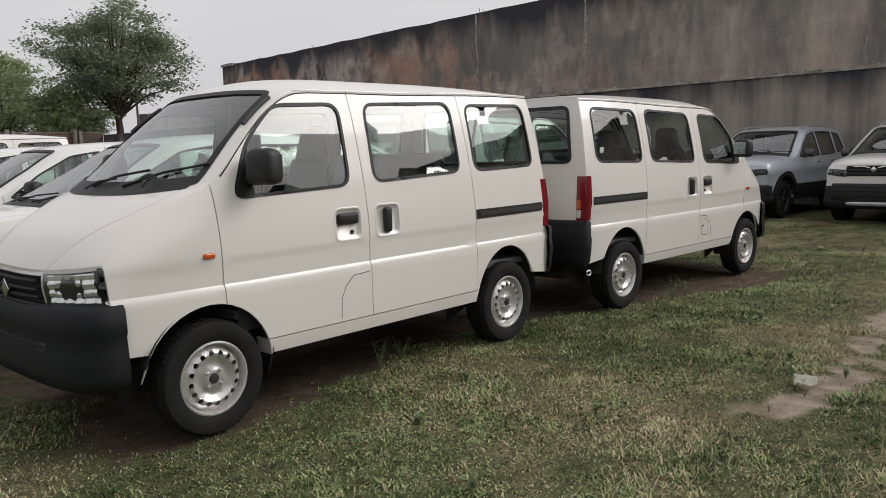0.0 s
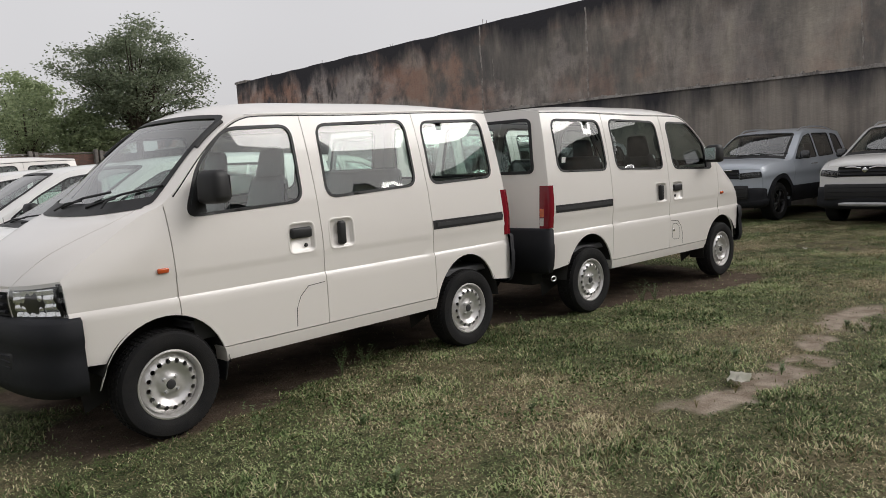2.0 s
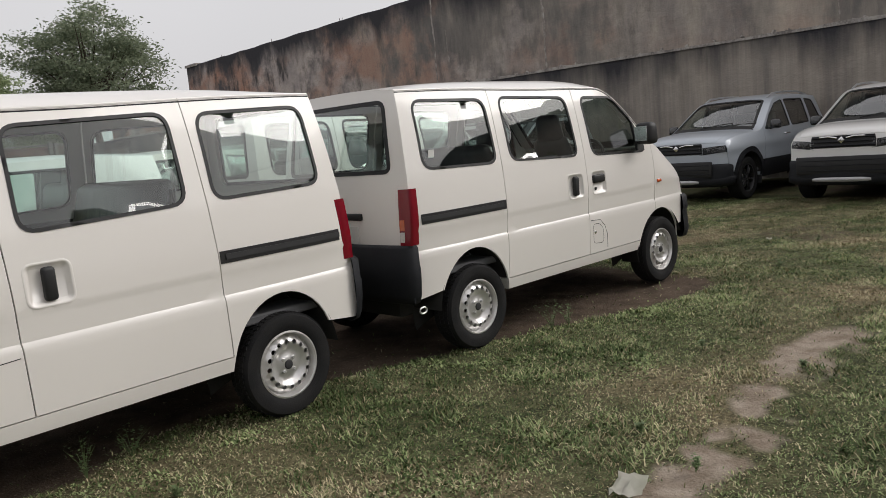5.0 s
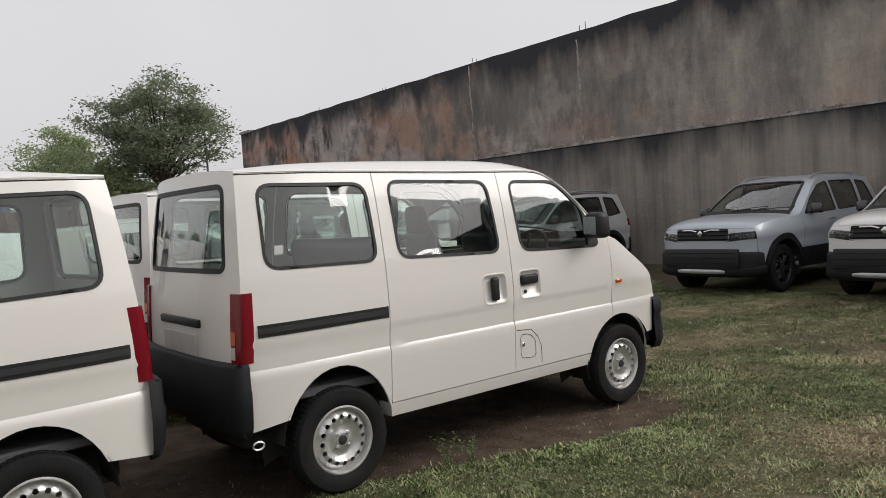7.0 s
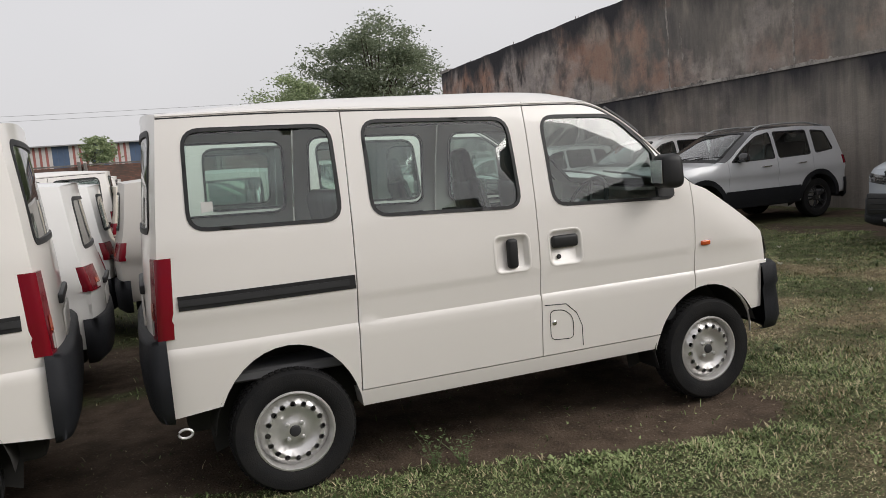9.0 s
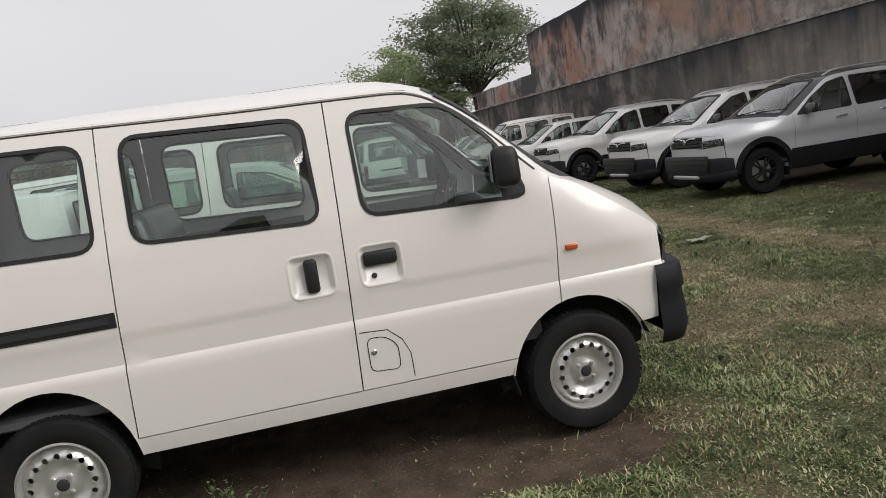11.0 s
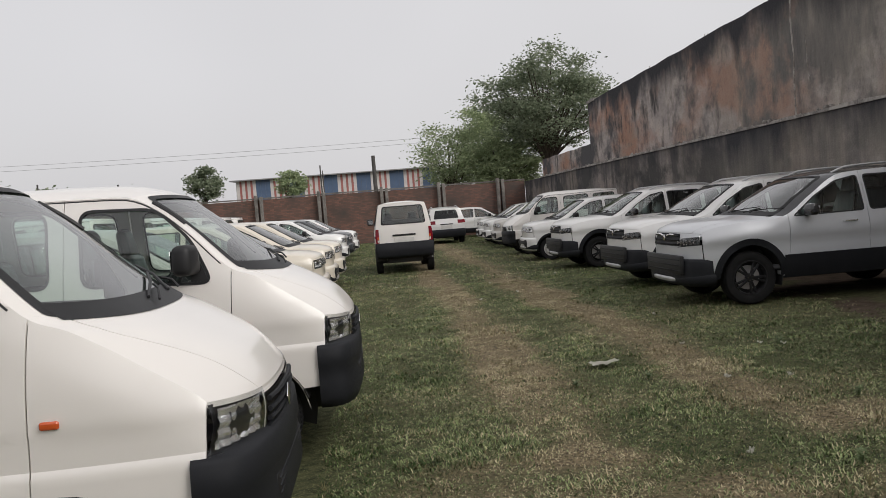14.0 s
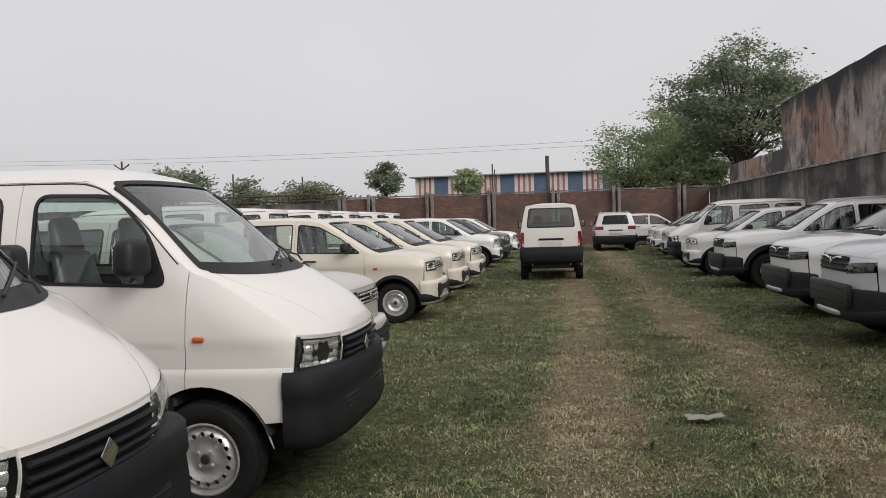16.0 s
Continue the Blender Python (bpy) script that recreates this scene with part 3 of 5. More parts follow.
WX = 12.19
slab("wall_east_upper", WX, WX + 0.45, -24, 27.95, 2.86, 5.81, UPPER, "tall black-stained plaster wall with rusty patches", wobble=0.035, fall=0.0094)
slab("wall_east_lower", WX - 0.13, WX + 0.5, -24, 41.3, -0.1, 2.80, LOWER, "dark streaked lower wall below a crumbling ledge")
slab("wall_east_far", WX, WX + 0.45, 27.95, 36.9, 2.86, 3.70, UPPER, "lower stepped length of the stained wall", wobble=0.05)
slab("ledge", WX - 0.17, WX + 0.2, -24, 36.9, 2.80, 2.858, CAP, "crumbling pale cement ledge on the stained wall", "ledge", wobble=0.03, seg=0.2)
slab("coping_block", WX - 0.05, WX + 0.5, 27.0, 28.0, 5.29, 5.39, CAP, "worn cement coping at the wall's end", "coping", wobble=0.02, seg=0.2)

MORTAR = material("pale_mortar_run", (0.42, 0.39, 0.36), 0.95, vary=1.0, scale=6, second=(0.2, 0.17, 0.15), bump=0.6, bump_scale=40, fine=0.5)
IRON = material("rusty_iron", (0.10, 0.06, 0.045), 0.85, vary=0.8, scale=12, second=(0.05, 0.04, 0.035))


def crack(y, z0, z1, seed, w=0.034):
    """A ragged pale joint running down the wall."""
    rnd = random.Random(seed)
    bm = bmesh.new()
    k = 34
    prev = None
    dy = 0.0
    for i in range(k + 1):
        z = z0 + (z1 - z0) * i / k
        dy = dy * 0.85 + rnd.uniform(-0.016, 0.016)
        h = w * rnd.uniform(0.45, 1.3)
        row = [bm.verts.new((WX - d, y + dy + s * h, z)) for s, d in ((-1, -0.01), (-0.6, 0.010), (0.6, 0.012), (1, -0.01))]
        if prev:
            for a in range(3):
                bm.faces.new((prev[a], prev[a + 1], row[a + 1], row[a]))
        prev = row
    tagged(part("mortar_run", bm, MORTAR), "ragged pale mortar run down the stained wall", "mortar joint", "mortar runs on the wall", "structure")


crack(12.78, 2.86, 5.42, 1)
crack(8.81, 2.86, 5.30, 2, 0.042)
crack(12.25, 3.5, 4.4, 3, 0.012)
crack(1.9, 2.86, 5.5, 4, 0.02)
rnd = random.Random(8)
for y in (12.7, 12.82, 8.7, 8.9, 17.2, 17.3, 21.5, 25.2):
    h = rnd.uniform(0.12, 0.22)
    tagged(part("rebar_stub", tube([(WX + 0.2, y, 5.50 - 0.0094 * y), (WX + 0.2 + rnd.uniform(-0.02, 0.02), y + rnd.uniform(-0.03, 0.03), 5.58 - 0.0094 * y + h)], 0.009, 5), IRON), "rusty reinforcing bar stub standing out of the wall top", "rebar", "rebar stubs")
bm = bmesh.new()
for k in range(130):
    y = rnd.uniform(-4, 36)
    s = rnd.uniform(0.015, 0.06)
    c = bmesh.ops.create_icosphere(bm, subdivisions=1, radius=s, matrix=pose(WX - rnd.uniform(0.03, 0.14), y, 2.862 + s * 0.3, rnd.uniform(0, 90), rnd.uniform(0, 90), 0))
    for v in c["verts"]:
        v.co += Vector((rnd.uniform(-1, 1), rnd.uniform(-1.5, 1.5), rnd.uniform(-1, 0.5))) * s * 0.35
tagged(part("ledge_rubble", bm, CAP, smooth=False), "crumbled mortar lumps lying on the ledge", "rubble", kind="stuff")


def brick_material(name):
    m = bpy.data.materials.new(name)
    m.use_nodes = True
    n, l = m.node_tree.nodes, m.node_tree.links
    p = n["Principled BSDF"]
    p.inputs["Roughness"].default_value = 0.92
    tc, mp = n.new("ShaderNodeTexCoord"), n.new("ShaderNodeMapping")
    mp.inputs["Rotation"].default_value = (radians(90), 0, 0)
    l.new(tc.outputs["Object"], mp.inputs["Vector"])
    b = n.new("ShaderNodeTexBrick")
    b.inputs["Color1"].default_value, b.inputs["Color2"].default_value = (0.21, 0.105, 0.078, 1), (0.12, 0.072, 0.058, 1)
    b.inputs["Mortar"].default_value = (0.10, 0.082, 0.070, 1)
    b.inputs["Scale"].default_value = 1.0
    b.inputs["Brick Width"].default_value, b.inputs["Row Height"].default_value, b.inputs["Mortar Size"].default_value = 0.24, 0.085, 0.007
    l.new(mp.outputs["Vector"], b.inputs["Vector"])
    t = n.new("ShaderNodeTexNoise")
    t.inputs["Scale"].default_value, t.inputs["Detail"].default_value = 0.7, 7
    l.new(tc.outputs["Object"], t.inputs["Vector"])
    r = n.new("ShaderNodeMapRange")
    r.inputs["From Min"].default_value, r.inputs["From Max"].default_value = 0.45, 0.68
    l.new(t.outputs["Fac"], r.inputs["Value"])
    x = n.new("ShaderNodeMix")
    x.data_type = "RGBA"
    x.inputs["B"].default_value = (0.075, 0.06, 0.052, 1)
    l.new(r.outputs["Result"], x.inputs["Factor"])
    l.new(b.outputs["Color"], x.inputs["A"])
    l.new(x.outputs["Result"], p.inputs["Base Color"])
    return m


BRICK = brick_material("weathered_red_brick")
CONCRETE = material("weathered_concrete", (0.24, 0.22, 0.20), 0.9, vary=1.0, scale=2.5, second=(0.12, 0.11, 0.10), bump=0.5, bump_scale=30, fine=0.4)
BY = 41.3
slab("wall_north", -8.1, WX - 0.15, BY, BY + 0.25, -0.1, 2.86, BRICK, "weathered red brick boundary wall with concrete posts", wobble=0.03)
slab("wall_north_cap", -8.1, WX - 0.15, BY - 0.02, BY + 0.27, 2.90, 2.97, CONCRETE, "thin concrete coping on the brick wall", "coping", wobble=0.01)
for x in (-8.0, -6.3, -2.95, 0.5, 4.0, 7.22, 10.6):
    for d in (-0.14, 0.14):
        tagged(part("wall_post", rbox(0.17, 0.30, 3.2 if d < 0 else 3.05, 0.02, pose(x + d, BY - 0.10, 1.5), 1), CONCRETE), "grey concrete post against the brick wall", "wall post", "posts of the brick wall", "structure")
slab("wall_northwest", -42, -8.1, BY + 1.0, BY + 1.3, -0.1, 2.75, LOWER, "dark weathered wall closing off the place", wobble=0.05)
# unseen wall added to close the open west side
slab("wall_west", -42.3, -42, -24, BY + 1.3, -0.1, 2.6, LOWER, "dark weathered wall closing off the place")
# unseen wall added behind the view as a dark skyline for window reflections
slab("wall_south", -42, WX - 0.2, -19.4, -19, -0.1, 5.0, LOWER, "dark weathered wall closing off the place")


# ---- vehicles ----
def rim_disc(r, holes, hole_r, ring_r, name, mat, parent):
    """A pressed steel wheel disc with a ring of round holes, facing +y."""
    def dish(a, b):
        q = math.hypot(a, b) / r
        return (a, along([(0, 0.012), (0.30, 0.012), (0.36, -0.006), (0.52, 0.0), (0.72, 0.022), (0.86, 0.012), (0.93, -0.012), (1.0, -0.02)], q)[0], b)
    circ = [(r * math.cos(k * math.pi / 24), r * math.sin(k * math.pi / 24)) for k in range(48)]
    cut_outs = []
    for k in range(holes):
        t = 2 * math.pi * k / holes
        cx, cz = ring_r * math.cos(t), ring_r * math.sin(t)
        cut_outs.append([(cx + hole_r * math.cos(j * math.pi / 5), cz + hole_r * math.sin(j * math.pi / 5)) for j in range(10)])
    return sheet(name, circ, cut_outs, 0.022, dish, mat, parent, lip=(0, -0.012, 0), edge_step=0.03)


def wheel(parent, R, rim, width, style):
    """A wheel at the origin, its outer face towards +y: the disc carries the tyre and the small pieces."""
    h = width / 2
    if style == "steel":
        w = rim_disc(rim * 0.93, 16, 0.0135, rim * 0.71, "wheel", STEEL, parent)
        part("hub_cap", lathe([(0.0, 0.022), (0.012, 0.022), (0.022, 0.02), (0.027, 0.012), (0.029, -0.004)], 20), DASH, w, "dark centre cap")
        for k in range(4):
            t = math.pi / 4 + k * math.pi / 2
            part("wheel_nut", lathe([(0.001, 0.024), (0.008, 0.023), (0.0105, 0.019), (0.0105, 0.004)], 6, pose(0.047 * math.cos(t), 0, 0.047 * math.sin(t))), STEEL, w)
    else:
        w = part("wheel", lathe([(0.001, 0.02), (0.05, 0.018), (0.06, 0.0), (0.06, -0.03)], 20), DARKALLOY, parent)
        one = None
        for k in range(5):
            for d in (-0.16, 0.16):
                m = Matrix.Rotation(-(2 * math.pi * k / 5 + d), 4, "Y") @ pose(rim * 0.5, 0.0, 0)
                if one is None:
                    one = part("spoke", rbox(rim * 0.9, 0.022, 0.03, 0.006, None, 1), DARKALLOY, w)
                    o = one
                else:
                    o = link("spoke", one.data, DARKALLOY, w)
                o.matrix_basis = m
        part("brake_disc", lathe([(0.001, -0.06), (rim * 0.72, -0.06), (rim * 0.72, -0.075)], 28), STEEL, w)
        for k in range(5):
            t = 2 * math.pi * k / 5 + 0.6
            part("wheel_nut", lathe([(0.001, 0.022), (0.009, 0.021), (0.01, 0.0)], 6, pose(0.035 * math.cos(t), 0, 0.035 * math.sin(t))), CHROME, w)
    part("rim", lathe([(rim * 0.92, -0.02), (rim * 0.955, 0.0), (rim * 0.97, 0.014), (rim * 1.0, 0.022), (rim * 1.045, 0.02), (rim * 1.05, 0.008), (rim * 0.99, -0.02), (rim * 0.95, -0.10), (rim * 0.5, -0.105)], 40), STEEL if style == "steel" else DARKALLOY, w)
    o = h - 0.03
    prof = [(rim * 1.02, 0.014), (rim * 1.10, 0.024), (rim + (R - rim) * 0.5, 0.034), (R * 0.945, 0.028), (R * 0.975, 0.016), (R * 0.995, -0.004), (R, -0.03), (R, -h), (R, -width + 0.05), (R * 0.96, -width + 0.02), (rim * 1.05, -width + 0.02)]
    tyre = part("tyre", lathe(prof, 48), RUBBER, w)
    bm = bmesh.new()
    for k in range(60):
        t = 2 * math.pi * k / 60
        for a, b in ((-0.018, 0.006), (-0.062, -0.030), (-0.104, -0.072)):
            ca, sa = math.cos(t), math.sin(t)
            v = []
            for rr, y, dt in ((R - 0.002, a, 0), (R + 0.004, a, 0.02), (R + 0.004, b, 0.05), (R - 0.002, b, 0.03)):
                for e in (-0.034, 0.034):
                    q = t + dt + e
                    v.append(bm.verts.new((rr * math.cos(q), y, rr * math.sin(q))))
            bm.faces.new((v[2], v[3], v[5], v[4]))
            bm.faces.new((v[0], v[1], v[3], v[2]))
            bm.faces.new((v[4], v[5], v[7], v[6]))
            bm.faces.new((v[0], v[2], v[4], v[6]))
            bm.faces.new((v[1], v[7], v[5], v[3]))
    part("tread", bm, RUBBER, w, smooth=False)
    return w


def seat(parent, x, y, w, headrest=True, name="seat"):
    s = part(name, rbox(0.46, w, 0.15, 0.05, pose(x + 0.22, y, 0.66), 3), SEAT, parent)
    part("backrest", rbox(0.14, w, 0.68, 0.06, pose(x - 0.04, y, 1.02, 0, -12), 3, (0.72, 0.72 if w < 0.7 else 0.95)), WRAP, s, "dark backrest under crinkled clear wrap")
    if headrest:
        part("headrest", rbox(0.09, min(0.27, w * 0.56), 0.22, 0.045, pose(x - 0.125, y, 1.42, 0, -10), 3, (0.8, 0.8)), WRAP, s)
    return s


def arch(cx, cz, rx, rz, n=18, z0=None):
    """Points over a wheel arch, from its front foot to its rear foot."""
    return [(cx + rx * math.cos(t), cz + rz * math.sin(t)) for t in span(0.12 if z0 is None else z0, math.pi - 0.12, n)]


def bumper(parent, name, xs, xf, hwb, prof, mat, label="", n=44, power=4.0, crown=0.0):
    """A bumper swept round the end of a car. prof: rows of (way out, height)."""
    plan = []
    for t in span(-math.pi / 2, math.pi / 2, n):
        c, s = max(0.0, math.cos(t)), math.sin(t)
        plan.append(Vector((xs + (xf - xs) * c ** (2 / power), hwb * math.copysign(abs(s) ** (2 / power), s), 0)))
    verts, rows = [], []
    for i, p in enumerate(plan):
        d = (plan[min(i + 1, n)] - plan[max(i - 1, 0)]).normalized()
        o = Vector((d.y, -d.x, 0)) * (1 if xf > xs else -1)
        rows.append(len(verts))
        k = 1 - (p.y / hwb) ** 2
        verts += [p + o * a + Vector((0, 0, z + crown * k * (1 if j < len(prof) / 2 else 0))) for j, (a, z) in enumerate(prof)]
    m = len(prof)
    faces = [(rows[i] + j, rows[i] + j + 1, rows[i + 1] + j + 1, rows[i + 1] + j) for i in range(n) for j in range(m - 1)]
    if xf < xs:
        faces = [f[::-1] for f in faces]
    return raw(name, verts, faces, mat, parent, label)


def car(spec, label, category, group):
    """A whole vehicle about its rear axle: x ahead, y to its left, z up."""
    hw, R, wb = spec["hw"], spec["R"], spec["wb"]
    E, C, prof, paint = spec["E"], spec["C"], spec["profile"], spec["paint"]
    xn, xf, kn = spec["nose"]
    root = thing(spec["name"], label, category, group)
    table = sorted((smooth_along(E, s)) for s in span(0, 3, 60))
    top = [(a, b) for a, b in table]

    def top_z(x):
        return along(top, x)[0]

    def S(x, z):
        y = hw - along(prof, z)[0]
        if x > xn:
            y -= kn * ((x - xn) / (xf - xn)) ** 2.2
        if x < 0:
            y -= 0.035 * min(1.0, (-x / spec["tail"])) ** 3
        d = max(0.0, 1 - max(0.0, top_z(x) - z) / 0.2)
        return y - d * d * (spec["roll"] * min(1.0, max(0.0, (x - spec["hood_x"]) / 0.3)) + 0.012)

    def T(s, u, out=0.0):
        ex, ez = smooth_along(E, s)
        cx, cz = smooth_along(C, s)
        f = 1 - abs(u) ** spec["crown"]
        p = Vector((ex + (cx - ex) * f, u * S(ex, ez), ez + (cz - ez) * f))
        if out:
            a = Vector((cx - spec["mid"][0], 0, cz - spec["mid"][1])).normalized()
            p += a * out
        return p

    # the outline of a side, with its arches
    bottom, rb, fb = spec["sill"], spec["rear_low"], spec["front_low"]
    fa = arch(wb, *spec["arch_f"])
    ra = arch(0, *spec["arch_r"])
    side = [fb[0], fb[1]] + [tuple(p) for p in spec["front_edge"]]
    side += [tuple(smooth_along(E, s)) for s in span(3, 0, 50)]
    side += [tuple(p) for p in spec["rear_edge"]] + [rb]
    side += [p for p in ra[::-1] if p[1] > rb[1] - 0.02 or p[0] > 0] + [(ra[0][0] + 0.01, bottom)]
    side += [(fa[-1][0] - 0.01, bottom)] + fa[::-1]
    side = [p for i, p in enumerate(side) if math.dist(p, side[i - 1]) > 0.004]

    def seam(a, b):
        # the line through two points as a * x + b * z = c, with the front on its positive side
        n = (b[1] - a[1], a[0] - b[0])
        k = math.hypot(*n)
        n = (n[0] / k, n[1] / k)
        if n[0] < 0:
            n = (-n[0], -n[1])
        return n[0], n[1], n[0] * a[0] + n[1] * a[1]

    cuts = [seam(*s) for s in spec["seams"]]
    gap = 0.0028
    low = spec["door_low"]
    for sgn in (-1, 1):
        def skin(x, z, out=0.0):
            return (x, sgn * (S(x, z) + out), z)

        pieces = []
        rest = side
        for i, (name, hole) in enumerate(spec["panels"]):
            poly = rest
            if i < len(cuts):
                a, b, c = cuts[i]
                poly = cut(rest, -a, -b, -c + gap)
                rest = cut(rest, a, b, c + gap)
            if "door" in name:
                poly = cut(poly, 0, 1, low + gap)
            pieces.append((name, poly, hole))
        sill = cut(cut(cut(side, 0, -1, -low + gap), 1, 0, ra[0][0] - 0.05), -1, 0, -(fa[-1][0] + 0.05))
        sheet("sill", sill, [], 0.09, skin, spec.get("sill_paint", paint), root, lip=0.12)
        for name, poly, hole in pieces:
            win = [rounded(spec["windows"][hole], spec["win_r"])] if hole is not None else []
            dishes = [handle_dish(h) for h in spec["handles"] if h[0] == name and h[1] != "bar"]
            door = sheet(name, poly, win + dishes, 0.055, skin, paint, root, lip=0.014, rows=spec["folds"])
            if hole is not None:
                w = win[0]
                sheet("window_seal", shrink(w, -0.004), [shrink(w, 0.013)], 0.05, lambda x, z: skin(x, z, 0.003), BLACK, door, "black rubber window seal", lip=0.012, edge_step=0.04)
                sheet("window_glass", shrink(w, 0.011), [], 0.12, lambda x, z: skin(x, z, -0.006), spec["glass"][hole], door, "tinted side window")
            if "door" in name:
                xs = [p[0] for p in poly]
                x0, x1 = min(xs) + 0.05, max(xs) - 0.12
                sheet("door_trim", [(x0, low + 0.06), (x1, low + 0.06), (x1, spec["belt"] - 0.05), (x0, spec["belt"] - 0.05)], [], 0.2, lambda x, z: skin(x, z, -0.055), DASH, door, "dark inner door trim")
            for h in spec["handles"]:
                if h[0] == name:
                    handle(door, skin, h, paint)
            if name == "front_fender" and spec.get("marker"):
                mx, mz = spec["marker"]
                part("side_marker", rbox(0.062, 0.018, 0.028, 0.008, Matrix.Translation(skin(mx, mz, 0.003)), 3), AMBER, door, "small amber side marker lamp")
            if name == "rear_quarter" and spec.get("rail"):
                x0, x1, z0, z1 = spec["rail"]
                sheet("slide_rail", [(x0, z0), (x1, z0), (x1, z1), (x0, z1)], [], 0.08, lambda x, z: skin(x, z, 0.004), BLACK, door, "black sliding door rail", lip=0.02)
                sheet("rail_cover", [(x0, z0 + 0.018), (x1 - 0.03, z0 + 0.018), (x1 - 0.03, z0 + 0.046), (x0, z0 + 0.046)], [], 0.08, lambda x, z: skin(x, z, 0.009), DASH, door, lip=0.01)
        if spec.get("fuel") and sgn == -1:
            fx, fz = spec["fuel"]
            flap = rounded([(fx, fz), (fx + 0.13, fz - 0.01), (fx + 0.13, fz + 0.10), (fx + 0.08, fz + 0.145), (fx, fz + 0.15)], 0.03)
            sheet("fuel_flap_gap", shrink(flap, -0.004), [flap], 0.05, lambda x, z: skin(x, z, 0.0012), BLACK, root, edge_step=0.02)
            part("fuel_lock", lathe([(0.001, 0.006), (0.009, 0.006), (0.013, 0.003), (0.014, -0.003)], 14, Matrix.Translation(skin(fx + 0.022, fz + 0.085)) @ pose(0, 0, 0, 180 if sgn < 0 else 0)), CHROME, root)
        for pts in spec.get("lines", ()):
            bm = tube([skin(x, z, -0.001) for x, z in dense(pts, 0.05)[:-max(1, int(math.dist(pts[-1], pts[0]) / 0.05))] + [pts[-1]]], 0.0028, 5)
            part("panel_gap", bm, BLACK, root, "dark panel gap")
        # wheel house
        for cx, (cz, rx, rz) in ((0, spec["arch_r"]), (wb, spec["arch_f"])):
            def liner(a, b):
                return (cx + (rx + 0.012) * math.cos(a), sgn * (hw * 0.62 + (S(cx, cz + rz) - 0.012 - hw * 0.62) * b), cz + (rz + 0.012) * math.sin(a))
            grid("wheel_liner", liner, span(0.32, math.pi - 0.1, 16), (0, 0.5, 1), UNDER, root)
            grid("wheel_house_wall", lambda a, b: (cx + rx * b * math.cos(a), sgn * hw * 0.60, cz + rz * b * math.sin(a)), span(-0.3, math.pi + 0.3, 12), (0.02, 0.55, 1.05), UNDER, root)
            if spec.get("cladding"):
                k = spec["cladding"]
                ring_o = [(cx + (rx + k) * math.cos(t), cz + (rz + k) * math.sin(t)) for t in span(0.02, math.pi - 0.02, 20)]
                ring_i = [(cx + (rx - 0.004) * math.cos(t), cz + (rz - 0.004) * math.sin(t)) for t in span(0.02, math.pi - 0.02, 20)]
                sheet("arch_cladding", ring_o + ring_i[::-1], [], 0.06, lambda x, z: skin(x, z, 0.012), PLASTIC, root, "dark plastic wheel arch cladding", lip=0.03)
        if spec.get("cladding"):
            x0, x1 = ra[0][0] + 0.04, fa[-1][0] - 0.04
            # on the SUV this cladding also paints in the dark reflection low on the doors
            sheet("sill_cladding", [(x0, bottom - 0.02), (x1, bottom - 0.02), (x1, low + spec["clad_h"]), (x0, low + spec["clad_h"])], [], 0.09, lambda x, z: skin(x, z, 0.014), PLASTIC, root, "dark plastic sill cladding", lip=0.04)
        # mirror
        mx, mz, ml = spec["mirror"]
        y = sgn * S(mx, mz)
        part("mirror_arm", tube([(mx + 0.02, y - sgn * 0.01, mz - 0.05), (mx + 0.0, y + sgn * 0.08, mz - 0.035)], 0.02, 8), BLACK, root)
        mir = part("door_mirror", rbox(0.125, 0.18, ml, 0.04, pose(mx - 0.012, y + sgn * 0.115, mz + 0.02, 0, 0, sgn * 12), 3, (0.9, 0.92)), spec["mirror_paint"], root, "door mirror housing")
        part("mirror_glass", rbox(0.004, 0.135, ml - 0.06, 0.001, pose(mx - 0.073, y + sgn * 0.100, mz + 0.02, 0, 0, sgn * 12), 1), CHROME, mir)
        if spec.get("sail"):
            sheet("mirror_sail", spec["sail"], [], 0.1, lambda x, z: skin(x, z, 0.006), BLACK, root, "black mirror sail", lip=0.02)
        if spec.get("rails"):
            r = [T(s, sgn * 0.86, 0.0) for s in span(0.05, 0.92, 12)]
            r = [Vector((p.x, p.y, p.z + 0.045 * min(1, 6 * min(i, 12 - i) / 12))) for i, p in enumerate(r)]
            part("roof_rail", tube(r, 0.016, 8), SKID, root, "silver roof rail")
        if spec.get("gutter"):
            bm = tube([Vector(skin(*smooth_along(E, s), 0.002)) + Vector((0, 0, -0.008)) for s in span(0.0, 1.9, 46)], 0.0055, 5)
            part("gutter", bm, paint, root)
            part("pillar_vent", tube([T(q, sgn * 0.945, 0.006) for q in span(1.12, 1.42, 5)], 0.013, 6), BLACK, root, "slim black vent on the screen pillar")
            part("gutter_seal", tube([Vector(skin(*smooth_along(E, s), 0.003)) + Vector((0, 0, -0.019)) for s in span(0.0, 1.9, 46)], 0.0055, 5), BLACK, root)
        # flat head lamp, over the corner of the nose
        a, b = spec["lamp"][:2]
        s0, s1 = spec["lamp"][2:4]
        us = span(sgn * a, sgn * b, 10)
        big = spec["lamp_style"] == "big"
        lamp = grid("head_lamp", lambda s, u: T(s + spec["lamp_tilt"] * (abs(u) - b), u, -0.03 if abs(u) < b - 0.03 and s0 < s < s1 else -0.006), span(s0, s1, 6), us, DARKALLOY, root, "faceted head lamp behind a clear lens")
